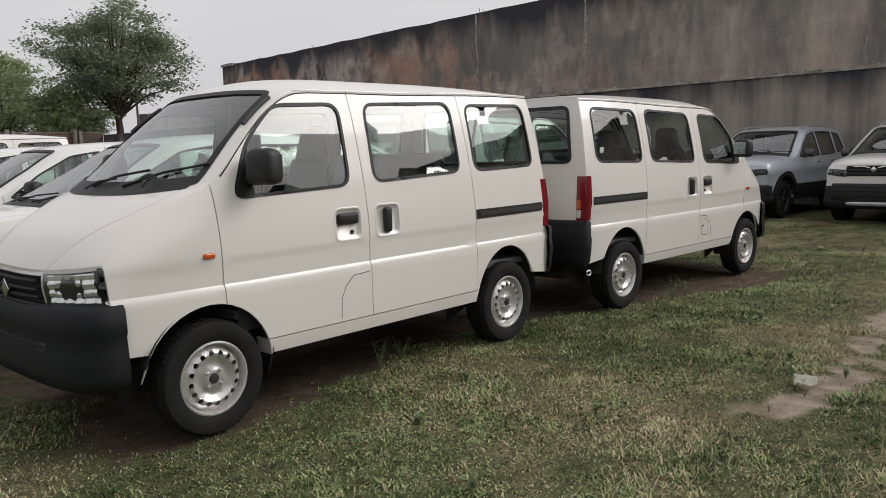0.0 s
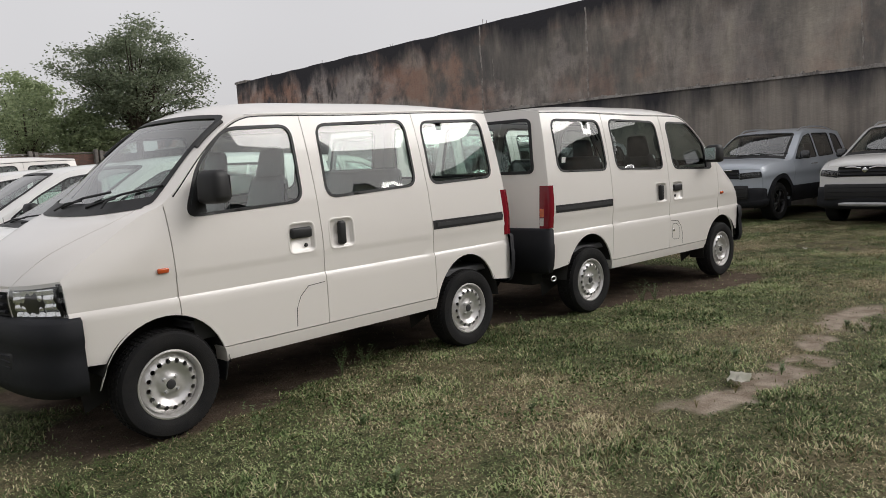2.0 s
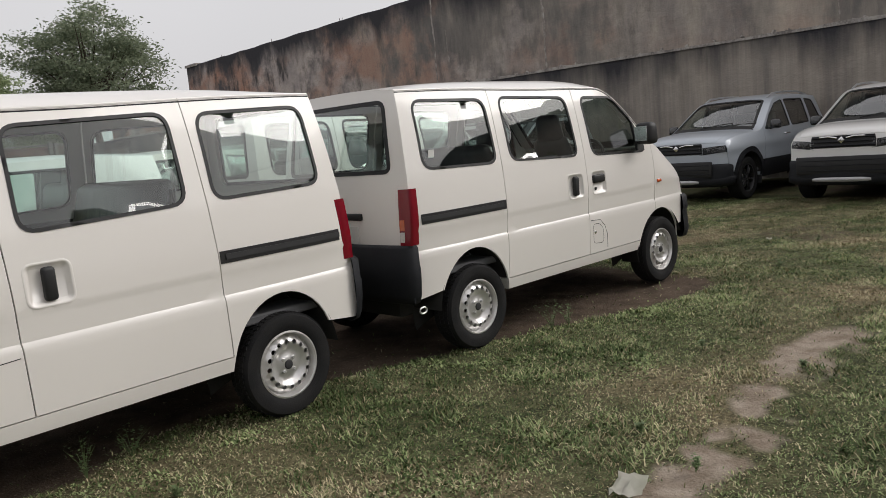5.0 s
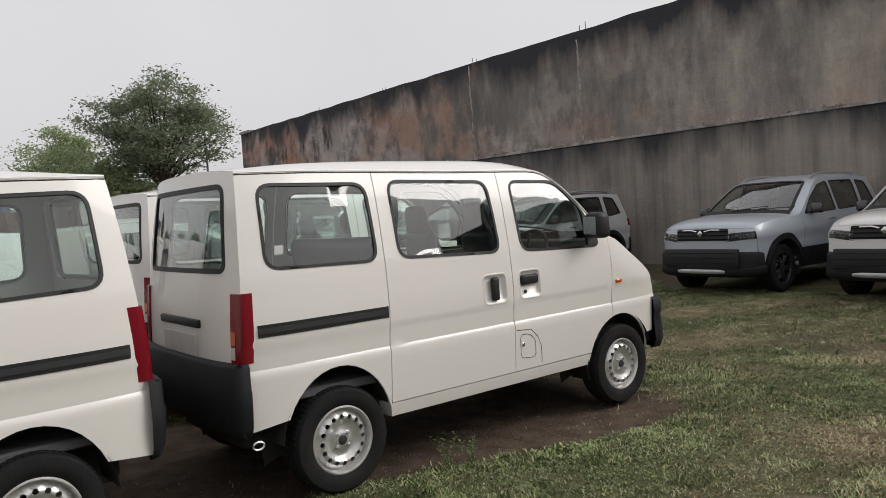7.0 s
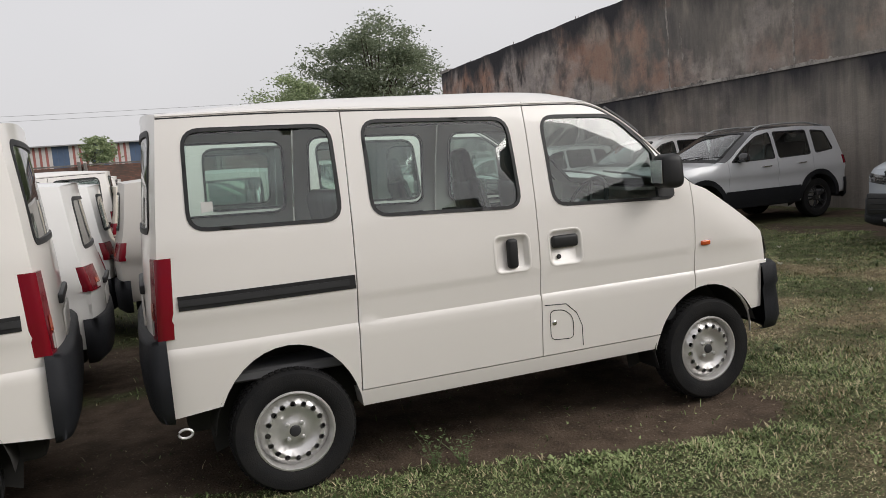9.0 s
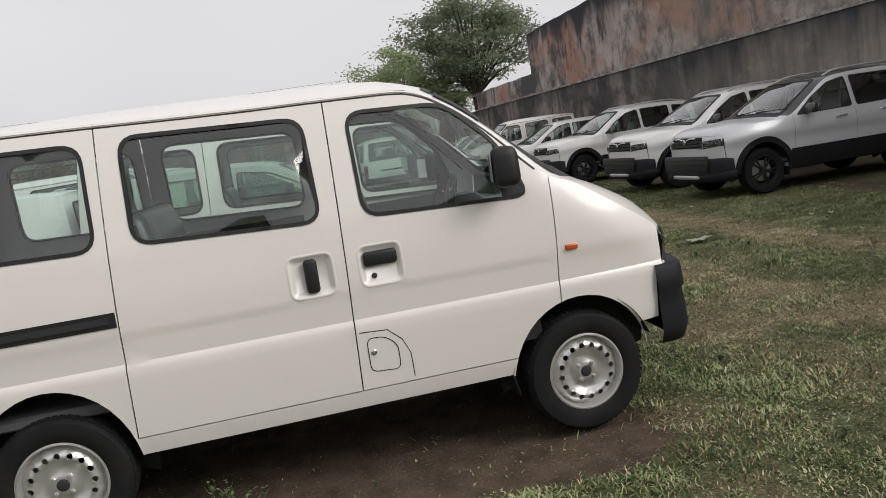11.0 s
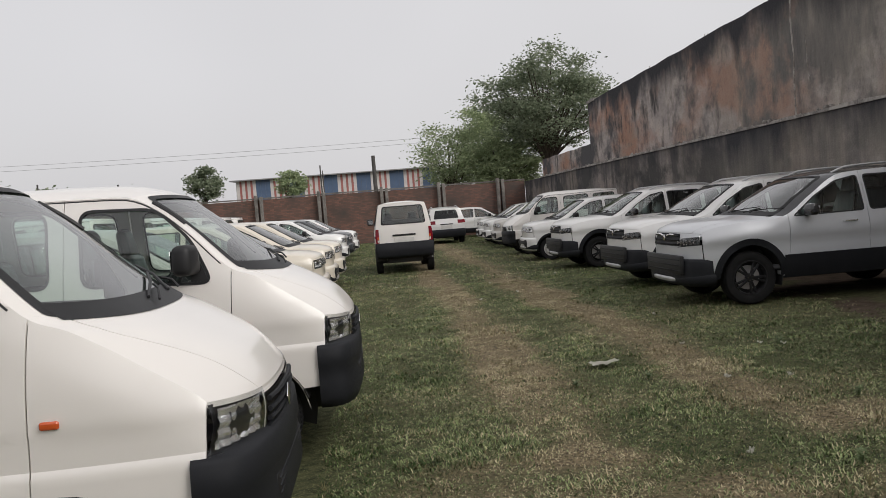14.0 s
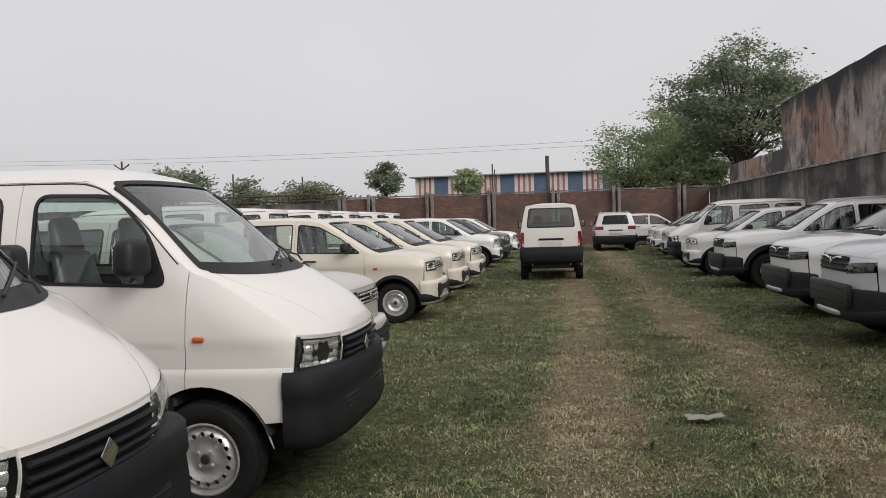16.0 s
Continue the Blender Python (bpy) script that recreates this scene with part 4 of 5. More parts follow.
        if big:
            # a mirror of small upright facets, each bowed a little
            def facet(s, u):
                k, j = (abs(u) - a) / (b - a) * 6 + 0.4 * (s - s0), (s - s0) / (s1 - s0) * 4
                return T(s, u, -0.028 + 0.013 * abs(math.sin(k * math.pi)) + 0.007 * abs(math.sin(j * math.pi)) - 0.035 * math.exp(-((k - 2.6) / 1.5) ** 2 - ((j - 2.0) / 1.2) ** 2))
            m0, m1 = 0.12 * (s1 - s0), 0.06 * (b - a)
            grid("reflector", facet, span(s0 + m0, s1 - m0, 28), span(sgn * (a + m1), sgn * (b - 1.6 * m1), 36), REFLECTOR, lamp, "mirror-bright faceted reflector").data.set_sharp_from_angle(angle=radians(12))
        grid("lamp_lens", lambda s, u: T(s + spec["lamp_tilt"] * (abs(u) - b), u, 0.005), span(s0, s1, 6), us, LENS, lamp, lip=(-0.04, 0, 0))
        for u0 in (() if big else span(a, b, 3)[1:3]):
            p = T((s0 + s1) / 2 + spec["lamp_tilt"] * (u0 - b) * 0.8, sgn * u0, -0.035)
            k = spec["bulb"]
            part("lamp_bowl", lathe([(k, 0.03), (k * 0.93, 0.012), (k * 0.6, -0.012), (k * 0.2, -0.02), (0.001, -0.02)], 18, Matrix.Translation(p) @ pose(0, 0, 0, 0, 0, -90)), DASH, lamp)
        grid("lamp_rim", lambda s, u: T(s0 + (s1 - s0) * s + spec["lamp_tilt"] * (abs(u) - b), u, 0.004), (1.0, 1.04), us, BLACK, lamp)
        # tail lamp round the rear corner
        z0, z1, yin = spec["tail_lamp"]

        def tail(a, z, out=0.012):
            xr = along(rear_x, z)[0]
            w = S(xr, z)
            k = a * 1.25
            if k < 0.999:
                y = yin + (w + 0.004 - yin) * k
                return (rear(min(y, w), z)[0] - out, sgn * y, z)
            return (xr - out + (spec.get("tail_wrap", 0.05) + out) * (k - 1) / 0.25, sgn * (w + out * (0.9 if k < 1.2 else 0.3)), z)
        rear_x = sorted([(p[1], p[0]) for p in spec["rear_edge"]] + [(smooth_along(E, 0)[1], smooth_along(E, 0)[0]), (rb[1], rb[0])])

        def rear(y, z):
            xr = along(rear_x, z)[0]
            w = max(0.05, S(xr, z))
            return (xr - spec["rear_bulge"] * (1 - min(1.0, abs(y) / w) ** 3), y, z)
        tl = grid("tail_lamp", tail, (0, 0.15, 0.3, 0.45, 0.6, 0.7, 0.77, 0.8, 0.87, 0.94, 1.0), span(z0, z1, 6), RED, root, "red tail lamp cluster", lip=(0.04, 0, 0))
        if spec.get("tail_split"):
            h = z1 - z0
            grid("reverse_lens", lambda a, z: tail(a, z, 0.015), (0.04, 0.2, 0.4), (z0 + h * 0.06, z0 + h * 0.24), CLEARLAMP, tl, "pale reversing lens")
            grid("amber_lens", lambda a, z: tail(a, z, 0.015), (0.04, 0.2, 0.4), (z0 + h * 0.27, z0 + h * 0.46), AMBER, tl, "amber indicator lens")

    # rear wall with its window
    z_low = spec["rear_panel_low"]
    half = [(S(along(rear_x, z)[0], z), z) for z in span(z_low, smooth_along(E, 0)[1] - 0.002, 14)]
    arc = []
    for u in span(1, -1, 24)[1:-1]:
        p = T(0, u)
        arc.append((p.y, p.z))
    outline = half + arc + [(-y, z) for y, z in half[::-1]]
    rw = rounded(spec["rear_window"], 0.06)
    lid = sheet("tailgate", outline, [rw], 0.06, rear, paint, root, lip=(0.03, 0, 0))

    def rear_out(d):
        return lambda y, z: Vector(rear(y, z)) + Vector((-d, 0, 0))
    sheet("rear_window_seal", shrink(rw, -0.006), [shrink(rw, 0.02)], 0.06, rear_out(0.004), BLACK, lid, lip=(0.015, 0, 0), edge_step=0.05)
    sheet("rear_window_glass", shrink(rw, 0.018), [], 0.14, rear_out(-0.004), spec["rear_glass"], lid, "tinted rear window")
    gz = spec["garnish"]
    x = rear(0, gz)[0]
    part("garnish", rbox(0.03, 0.58, 0.045, 0.01, pose(x - 0.004, 0, gz), 2), BLACK, lid, "black handle bar above the number plate recess")
    part("number_plate", rbox(0.01, 0.50, 0.12, 0.004, pose(rear(0, gz - 0.12)[0] - 0.004, 0, gz - 0.12), 1), PLATE, lid, "blank pale number plate panel")
    bmp = spec["rear_bumper"]
    bumper(root, "rear_bumper", bmp[0], bmp[1], bmp[2], spec["rear_bumper_prof"], spec["bumper_paint"])

    # roof, windscreen, bonnet, nose
    roof_paint = spec.get("roof_paint", paint)
    nu = span(-1, 1, 28)
    grid("roof", T, span(0, 1, 22), nu, roof_paint, root)
    b = spec["screen"]
    ws = rounded([(-b, 1.035), (b, 1.035), (b + 0.02, 2.0), (-b - 0.02, 2.0)], [0.1, 0.1, 0.03, 0.03])
    sheet("screen_frame", [(-1, 1.0), (1, 1.0), (1, 2.0), (-1, 2.0)], [shrink(ws, 0.001)], 0.07, lambda u, s: T(s, u), roof_paint, root)
    scr = sheet("windscreen", shrink(ws, 0.012), [], 0.1, lambda u, s: T(s, u, -0.004), GLASS, root, "raked windscreen")
    sheet("screen_seal", shrink(ws, -0.012), [shrink(ws, 0.035)], 0.07, lambda u, s: T(s, u, 0.003), BLACK, scr, "black windscreen seal", edge_step=0.06)
    grid("cowl", lambda s, u: T(s, u, 0.004), (1.90, 1.96, 2.03, 2.05), span(-b, b, 20), BLACK, root, "black scuttle panel below the windscreen")
    hb = spec["hood_u"]
    hs = spec["hood_end"]
    grid("bonnet", lambda s, u: T(s, u * (1 + (hb[1] / hb[0] - 1) * max(0.0, (s - 2.3) / (hs - 2.3)))), span(2.05, hs, 16), span(-hb[0], hb[0], 22), paint, root, lip=(0, 0, -0.02))
    for sgn in (-1, 1):
        grid("wing_top", lambda s, q: T(s, sgn * (1 - q * (1 - 0.006 / hw - hb[0] * (1 + (hb[1] / hb[0] - 1) * max(0.0, (s - 2.3) / (hs - 2.3)))))), span(2.0, hs, 18), span(0, 1, 6), paint, root, lip=(0, 0, -0.02))
        for y0, y1 in spec["wipers"]:
            if sgn < 0:
                a, c = T(1.99, y0, 0.03), T(1.88, y1, 0.022)
                wp = part("wiper", tube([a, a.lerp(c, 0.5) + Vector((0.01, 0, 0.012)), c], 0.006, 6), BLACK, root)
                d0, d1 = T(1.95, y1 - 0.30, 0.012), T(1.80, y1 + 0.30, 0.012)
                part("wiper_blade", tube([d0, d0.lerp(d1, 0.5) + Vector((0.012, 0, 0.012)), d1], 0.007, 6), BLACK, wp)
    # nose between the lamps
    a = spec["lamp"][0]
    g0, g1, gu = spec["grille"]
    b1, s0, s1 = spec["lamp"][1:4]
    holes = [[(-gu, g0), (gu, g0), (gu, g1), (-gu, g1)]]
    for q in (-1, 1):
        t0 = spec["lamp_tilt"] * (a - b1)
        inner, outer = q * max(a, gu + 0.004), q * (b1 if b1 < 0.97 else 1.02)
        holes.append([(inner, s0 + t0), (outer, s0), (outer, s1), (inner, s1 + t0)])
    sheet("nose_panel", [(-1, hs), (1, hs), (1, 4.0), (-1, 4.0)], holes, 0.08, lambda u, s: T(s, max(-1, min(1, u)), -0.004), spec["nose_paint"], root)
    gr = grid("grille", lambda s, u: T(s, u, -0.012 if 0 < s - g0 < g1 - g0 - 0.001 else 0.004), span(g0, g1, 6), span(-gu, gu, 16), BLACK, root, "dark slatted grille")
    for k in range(spec["slats"]):
        s = g0 + (g1 - g0) * (k + 0.5) / spec["slats"]
        part("grille_slat", tube([T(s, u, 0.010) for u in span(-gu * 0.98, gu * 0.98, 14)], 0.011, 6), spec["slat_paint"], gr)
    c = T((g0 + g1) / 2 + spec.get("badge_s", 0), 0, 0.024)
    part("badge", rbox(0.008, 0.07, 0.07, 0.003, Matrix.Translation(c) @ pose(0, 0, 0, 45, 0, 0), 2, None), CHROME, gr, "plain chrome diamond badge")
    if spec.get("brow"):
        for sgn in (-1, 1):
            part("chrome_bar", tube([T(g0 + 0.10, sgn * 0.08, 0.016), T(g0 + 0.04, sgn * 0.22, 0.018), T(g0 + 0.05, sgn * 0.40, 0.016)], 0.012, 8), CHROME, gr, "chrome grille bar")
    f = spec["front_bumper"]
    fbm = bumper(root, "front_bumper", f[0], f[1], f[2], spec["front_bumper_prof"], spec.get("front_bumper_paint", spec["bumper_paint"]), power=spec.get("bump_power", 4.0))
    zb = spec["intake"]
    part("air_intake", rbox(0.06, zb[1], zb[2], 0.02, pose(f[1] - 0.024, 0, zb[0]), 2), BLACK, fbm, "dark lower air intake")
    for k in (-1, 0, 1):
        part("intake_bar", rbox(0.03, zb[1] * 0.94, 0.012, 0.004, pose(f[1] - 0.004, 0, zb[0] + k * zb[2] * 0.28), 1), PLASTIC, fbm)
    if spec.get("skid"):
        bumper(root, "chin", f[0] - 0.02, f[1] - 0.006, f[2] + 0.012, [(0.0, spec["skid"] + 0.09), (0.012, spec["skid"] + 0.07), (0.012, spec["skid"] - 0.02), (-0.06, spec["skid"] - 0.06)], PLASTIC, "dark plastic bumper chin", power=3.2)
        bumper(root, "skid_plate", f[0] + 0.1, f[1] + 0.012, f[2] * 0.72, [(0.0, spec["skid"] + 0.05), (0.012, spec["skid"] + 0.035), (0.012, spec["skid"]), (-0.03, spec["skid"] - 0.03)], SKID, "silver skid plate", power=3)

    # underneath and inside
    part("underbody", rbox(wb + 0.9, hw * 1.18, 0.30, 0.04, pose(wb / 2, 0, spec["sill"] + 0.08), 2), UNDER, root)
    for x in (0, wb):
        part("axle", tube([(x, -hw * 0.8, R), (x, hw * 0.8, R)], 0.035, 8), UNDER, root)
    part("cabin_floor", rbox(wb * 0.98 + 0.2, hw * 1.8, 0.05, 0.01, pose(wb / 2 - 0.25, 0, spec["floor"]), 1), CABIN, root)
    for x, y, w, hd in spec["seats"]:
        seat(root, x, y, w, hd, "seat" if w < 0.7 else "bench_seat")
    dx, dz = spec["dash"]
    part("dashboard", rbox(0.34, hw * 1.66, 0.34, 0.07, pose(dx, 0, dz), 3, (0.7, 0.96)), DASH, root)
    bm = bmesh.new()
    m = pose(dx - 0.30, -hw * 0.46, dz + 0.16, 0, -62, 0)
    ring = [m @ Vector((0.18 * math.cos(t), 0.18 * math.sin(t), 0)) for t in span(0, 2 * math.pi, 28)]
    tube(ring, 0.014, 6, bm, False)
    for t in (0.3, math.pi - 0.3, 1.5 * math.pi):
        tube([m @ Vector((0, 0, -0.02)), m @ Vector((0.17 * math.cos(t), 0.17 * math.sin(t), 0))], 0.014, 6, bm)
    part("steering_wheel", bm, BLACK, root)
    ym = S(0, R) - 0.045 + spec.get("track", 0)
    first = wheel(root, R, spec["rim"], spec["tyre_w"], spec["wheel_style"])
    first.matrix_basis = pose(0, ym, R)
    for x, y, turn in ((wb, ym, 0), (0, -ym, 180), (wb, -ym, 180)):
        w = first.copy()
        scene.collection.objects.link(w)
        w.matrix_basis = pose(x, y, R, 0, 40 * x, turn)
        for ch in first.children:
            cc = ch.copy()
            scene.collection.objects.link(cc)
            cc.parent = w
    for sgn in (-1, 1):
        part("mud_flap", rbox(0.012, 0.17, 0.24, 0.005, pose(fa[-1][0] - 0.01, sgn * (hw - 0.12), bottom + 0.0, 0, -14), 1), BLACK, root)
    if spec.get("tow"):
        part("tow_hook", tube([(spec["tow"] + 0.03 * math.cos(t), -hw + 0.05, bottom + 0.02 + 0.02 * math.sin(t)) for t in span(0, 2 * math.pi, 12)], 0.006, 6), STEEL, root)
    return root


def handle_dish(h):
    """The outline of the dish behind a door handle."""
    kind, x, z = h[1:4]
    w, t = (0.098, 0.092) if kind == "slide" else (0.096, 0.09)
    zc = z if kind == "slide" else z - 0.03
    return rounded([(x - w, zc - t), (x + w, zc - t), (x + w, zc + t), (x - w, zc + t)], 0.04)


def handle(door, skin, h, paint):
    """Door handles: 'slide' an upright grip in a dish, 'flap' a lift-up flap with a key hole, 'bar' a bow handle."""
    _, kind, x, z = h[:4]
    sgn = math.copysign(1, skin(x, z)[1])
    if kind == "bar":
        part("door_handle", tube([skin(x - 0.09, z, 0.0), skin(x - 0.08, z, 0.03), skin(x + 0.08, z, 0.03), skin(x + 0.09, z, 0.0)], 0.012, 8), h[4], door, "bow door handle")
        return
    outer = handle_dish(h)
    middle, inner = shrink(outer, 0.008), shrink(outer, 0.022)
    n = len(outer)
    verts = [skin(a, b, o) for loop, o in ((shrink(outer, -0.006), 0.0006), (outer, 0.0035), (middle, -0.002), (inner, -0.018)) for a, b in loop]
    faces = [[r * n + k, r * n + (k + 1) % n, (r + 1) * n + (k + 1) % n, (r + 1) * n + k] for r in range(3) for k in range(n)] + [list(range(3 * n, 4 * n))]
    raw("handle_recess", verts, faces, paint, door)
    if kind == "slide":
        part("door_handle", rbox(0.058, 0.034, 0.148, 0.016, Matrix.Translation(skin(x, z, -0.003)), 3), BLACK, door, "black upright grip")
    else:
        part("door_handle", rbox(0.150, 0.03, 0.064, 0.014, Matrix.Translation(skin(x, z, -0.006)), 3), BLACK, door, "black lift-up flap")
        part("key_lock", lathe([(0.001, 0.006), (0.009, 0.006), (0.012, 0.003), (0.013, -0.002)], 14, Matrix.Translation(skin(x - 0.035, z - 0.078, -0.015)) @ pose(0, 0, 0, 180 if sgn < 0 else 0)), DASH, door)


VAN = dict(
    name="minivan", folds=(0.712, 0.732, 0.742, 0.85, 0.868), hw=0.7375, R=0.285, wb=2.35, rim=0.178, tyre_w=0.155, wheel_style="steel", paint=WHITE,
    nose=(2.15, 2.85, 0.055), tail=0.54, roll=0.03, hood_x=2.25, crown=3.0, mid=(1.2, 0.8),
    profile=[(0.30, 0.045), (0.35, 0.022), (0.41, 0.012), (0.50, 0.007), (0.60, 0.003), (0.712, 0.0), (0.732, 0.006), (0.742, 0.011), (0.85, 0.005), (0.868, 0.0), (0.98, 0.001), (1.2, 0.024), (1.45, 0.070), (1.80, 0.148)],
    E=[(0, -0.44, 1.752), (0.25, 0.11, 1.750), (0.6, 0.90, 1.729), (0.9, 1.50, 1.721), (1, 1.70, 1.710), (1.2, 1.87, 1.630), (1.5, 2.04, 1.49), (2, 2.28, 1.245), (2.3, 2.42, 1.18), (2.7, 2.63, 1.045), (3, 2.825, 0.90), (4, 2.82, 0.70)],
    C=[(0, -0.495, 1.775), (0.25, 0.12, 1.818), (0.6, 0.95, 1.822), (0.9, 1.62, 1.802), (1, 1.85, 1.738), (1.2, 1.99, 1.635), (1.5, 2.20, 1.46), (2, 2.53, 1.205), (2.3, 2.69, 1.12), (2.7, 2.88, 1.005), (3, 2.98, 0.87), (4, 2.985, 0.69)],
    sill=0.340, door_low=0.418, track=0.055, rear_low=(-0.54, 0.43), front_low=((2.66, 0.465), (2.765, 0.47)),
    front_edge=((2.775, 0.70), (2.815, 0.72), (2.822, 0.88)), rear_edge=((-0.48, 1.4), (-0.505, 1.13), (-0.525, 0.78)),
    arch_f=(0.285, 0.35, 0.37), arch_r=(0.29, 0.335, 0.40),
    seams=(((0.375, 1.73), (0.330, 0.44)), ((1.329, 1.70), (1.293, 0.44)), ((2.293, 1.23), (2.262, 0.6))),
    panels=(("rear_quarter", 0), ("sliding_door", 1), ("front_door", 2), ("front_fender", None)),
    windows=([(-0.365, 1.240), (0.315, 1.222), (0.315, 1.668), (-0.345, 1.682)], [(0.458, 1.224), (1.237, 1.192), (1.227, 1.652), (0.463, 1.678)], [(1.418, 1.184), (2.19, 1.155), (2.07, 1.43), (1.86, 1.634), (1.413, 1.649)]),
    win_r=0.085, glass=(GLASS, GLASS, GLASS), rear_glass=GLASS, belt=1.2,
    handles=(("sliding_door", "slide", 1.155, 0.97), ("front_door", "flap", 1.46, 1.0)),
    marker=(2.346, 0.892), rail=(-0.44, 0.34, 0.905, 0.968), fuel=(1.345, 0.50),
    lines=([(1.315, 0.683), (1.44, 0.675), (1.50, 0.62), (1.53, 0.55), (1.533, 0.44)],),
    mirror=(2.07, 1.29, 0.18), mirror_paint=BLACK, gutter=True, sail=[(2.06, 1.175), (2.165, 1.17), (2.06, 1.41)],
    lamp=(0.52, 0.995, 3.0, 3.93), lamp_tilt=0.0, lamp_style="big", bulb=0.062, tail_lamp=(0.785, 1.135, 0.625), tail_split=True, tail_wrap=0.075,
    rear_bulge=0.055, rear_panel_low=0.70, rear_window=[(-0.56, 1.24), (0.56, 1.24), (0.50, 1.69), (-0.50, 1.69)], garnish=0.965,
    rear_bumper=(-0.505, -0.61, 0.727), rear_bumper_prof=[(-0.16, 0.79), (-0.005, 0.785), (0.008, 0.77), (0.010, 0.66), (0.016, 0.645), (0.012, 0.56), (0.0, 0.47), (-0.02, 0.42), (-0.07, 0.40)],
    bumper_paint=PLASTIC, screen=0.90, hood_u=(0.86, 0.55), hood_end=3.0, wipers=((-0.15, 0.15), (0.60, 0.62)),
    nose_paint=WHITE, grille=(3.12, 3.98, 0.50), slats=4, slat_paint=PLASTIC, front_bumper=(2.765, 3.0, 0.705), bump_power=3.3,
    front_bumper_prof=[(-0.22, 0.725), (-0.012, 0.72), (0.008, 0.70), (0.016, 0.60), (0.004, 0.575), (0.012, 0.50), (0.018, 0.40), (-0.005, 0.335), (-0.08, 0.32)],
    intake=(0.50, 0.80, 0.10), floor=0.56, seats=((1.50, -0.34, 0.48, True), (1.50, 0.34, 0.48, True), (0.55, 0, 1.15, False)), dash=(2.14, 0.97), tow=-0.47)

SUV = dict(
    name="suv", folds=(0.75, 0.86), hw=0.875, R=0.338, wb=2.5, rim=0.215, tyre_w=0.205, wheel_style="alloy", paint=SILVER,
    nose=(2.3, 3.15, 0.10), tail=0.62, roll=0.05, hood_x=2.1, crown=3.4, mid=(1.4, 0.7),
    profile=[(0.30, 0.06), (0.45, 0.02), (0.60, 0.012), (0.75, 0.022), (0.86, 0.0), (0.93, 0.006), (1.06, 0.03), (1.25, 0.09), (1.45, 0.155), (1.62, 0.215)],
    E=[(0, -0.50, 1.57), (0.3, 0.20, 1.61), (0.7, 0.90, 1.60), (1, 1.25, 1.555), (1.5, 1.65, 1.32), (2, 2.05, 1.085), (2.5, 2.60, 1.045), (2.8, 2.93, 1.0), (3, 3.08, 0.945), (4, 3.10, 0.60)],
    C=[(0, -0.58, 1.60), (0.3, 0.20, 1.655), (0.7, 0.95, 1.65), (1, 1.42, 1.585), (1.5, 1.90, 1.36), (2, 2.32, 1.14), (2.5, 2.85, 1.10), (2.8, 3.12, 1.055), (3, 3.25, 0.975), (4, 3.28, 0.60)],
    sill=0.33, door_low=0.40, rear_low=(-0.62, 0.40), front_low=((2.93, 0.42), (3.0, 0.42)),
    front_edge=((3.08, 0.60), (3.09, 0.85)), rear_edge=((-0.60, 1.10), (-0.645, 0.85)),
    arch_f=(0.34, 0.40, 0.42), arch_r=(0.34, 0.40, 0.42),
    seams=(((0.08, 1.55), (0.16, 0.5)), ((0.92, 1.55), (0.92, 0.4)), ((1.98, 1.08), (1.99, 0.4))),
    panels=(("rear_quarter", 0), ("rear_door", 1), ("front_door", 2), ("front_fender", None)),
    windows=([(-0.40, 1.17), (0.04, 1.12), (0.03, 1.535), (-0.28, 1.50)], [(0.15, 1.11), (0.88, 1.09), (0.88, 1.545), (0.14, 1.54)], [(0.96, 1.09), (1.92, 1.075), (1.60, 1.31), (1.27, 1.49), (0.96, 1.545)]),
    win_r=0.05, glass=(DARKGLASS, DARKGLASS, GLASS), rear_glass=DARKGLASS, belt=1.1,
    handles=(("rear_door", "bar", 0.40, 0.98, CHROME), ("front_door", "bar", 1.18, 0.97, CHROME)), marker=None,
    # clad_h: cladding raised to take in the doors' dark lower reflection
    mirror=(1.74, 1.13, 0.15), mirror_paint=BLACKPAINT, cladding=0.08, clad_h=0.20, rails=True,
    lamp=(0.50, 0.97, 3.12, 3.42), lamp_tilt=-0.25, lamp_style="slim", bulb=0.035, tail_lamp=(0.90, 1.05, 0.50),
    rear_bulge=0.08, rear_panel_low=0.55, rear_window=[(-0.56, 1.13), (0.56, 1.13), (0.46, 1.50), (-0.46, 1.50)], garnish=0.88,
    rear_bumper=(-0.58, -0.74, 0.84), rear_bumper_prof=[(-0.15, 0.66), (0.0, 0.65), (0.01, 0.55), (0.0, 0.36), (-0.05, 0.30)],
    bumper_paint=PLASTIC, screen=0.86, hood_u=(0.90, 0.84), hood_end=3.02, wipers=((-0.1, 0.2), (0.55, 0.6)),
    nose_paint=SILVER, grille=(3.06, 3.50, 0.56), slats=3, slat_paint=PLASTIC, brow=True, badge_s=-0.05, front_bumper=(2.98, 3.33, 0.80),
    front_bumper_prof=[(-0.22, 0.625), (-0.02, 0.62), (0.0, 0.59), (0.0, 0.50), (0.01, 0.42), (0.0, 0.31), (-0.10, 0.26)], bump_power=3.2,
    intake=(0.545, 1.22, 0.25), skid=0.33, floor=0.45, seats=((1.0, -0.38, 0.5, True), (1.0, 0.38, 0.5, True), (0.15, 0, 1.3, True)), dash=(1.95, 0.90))

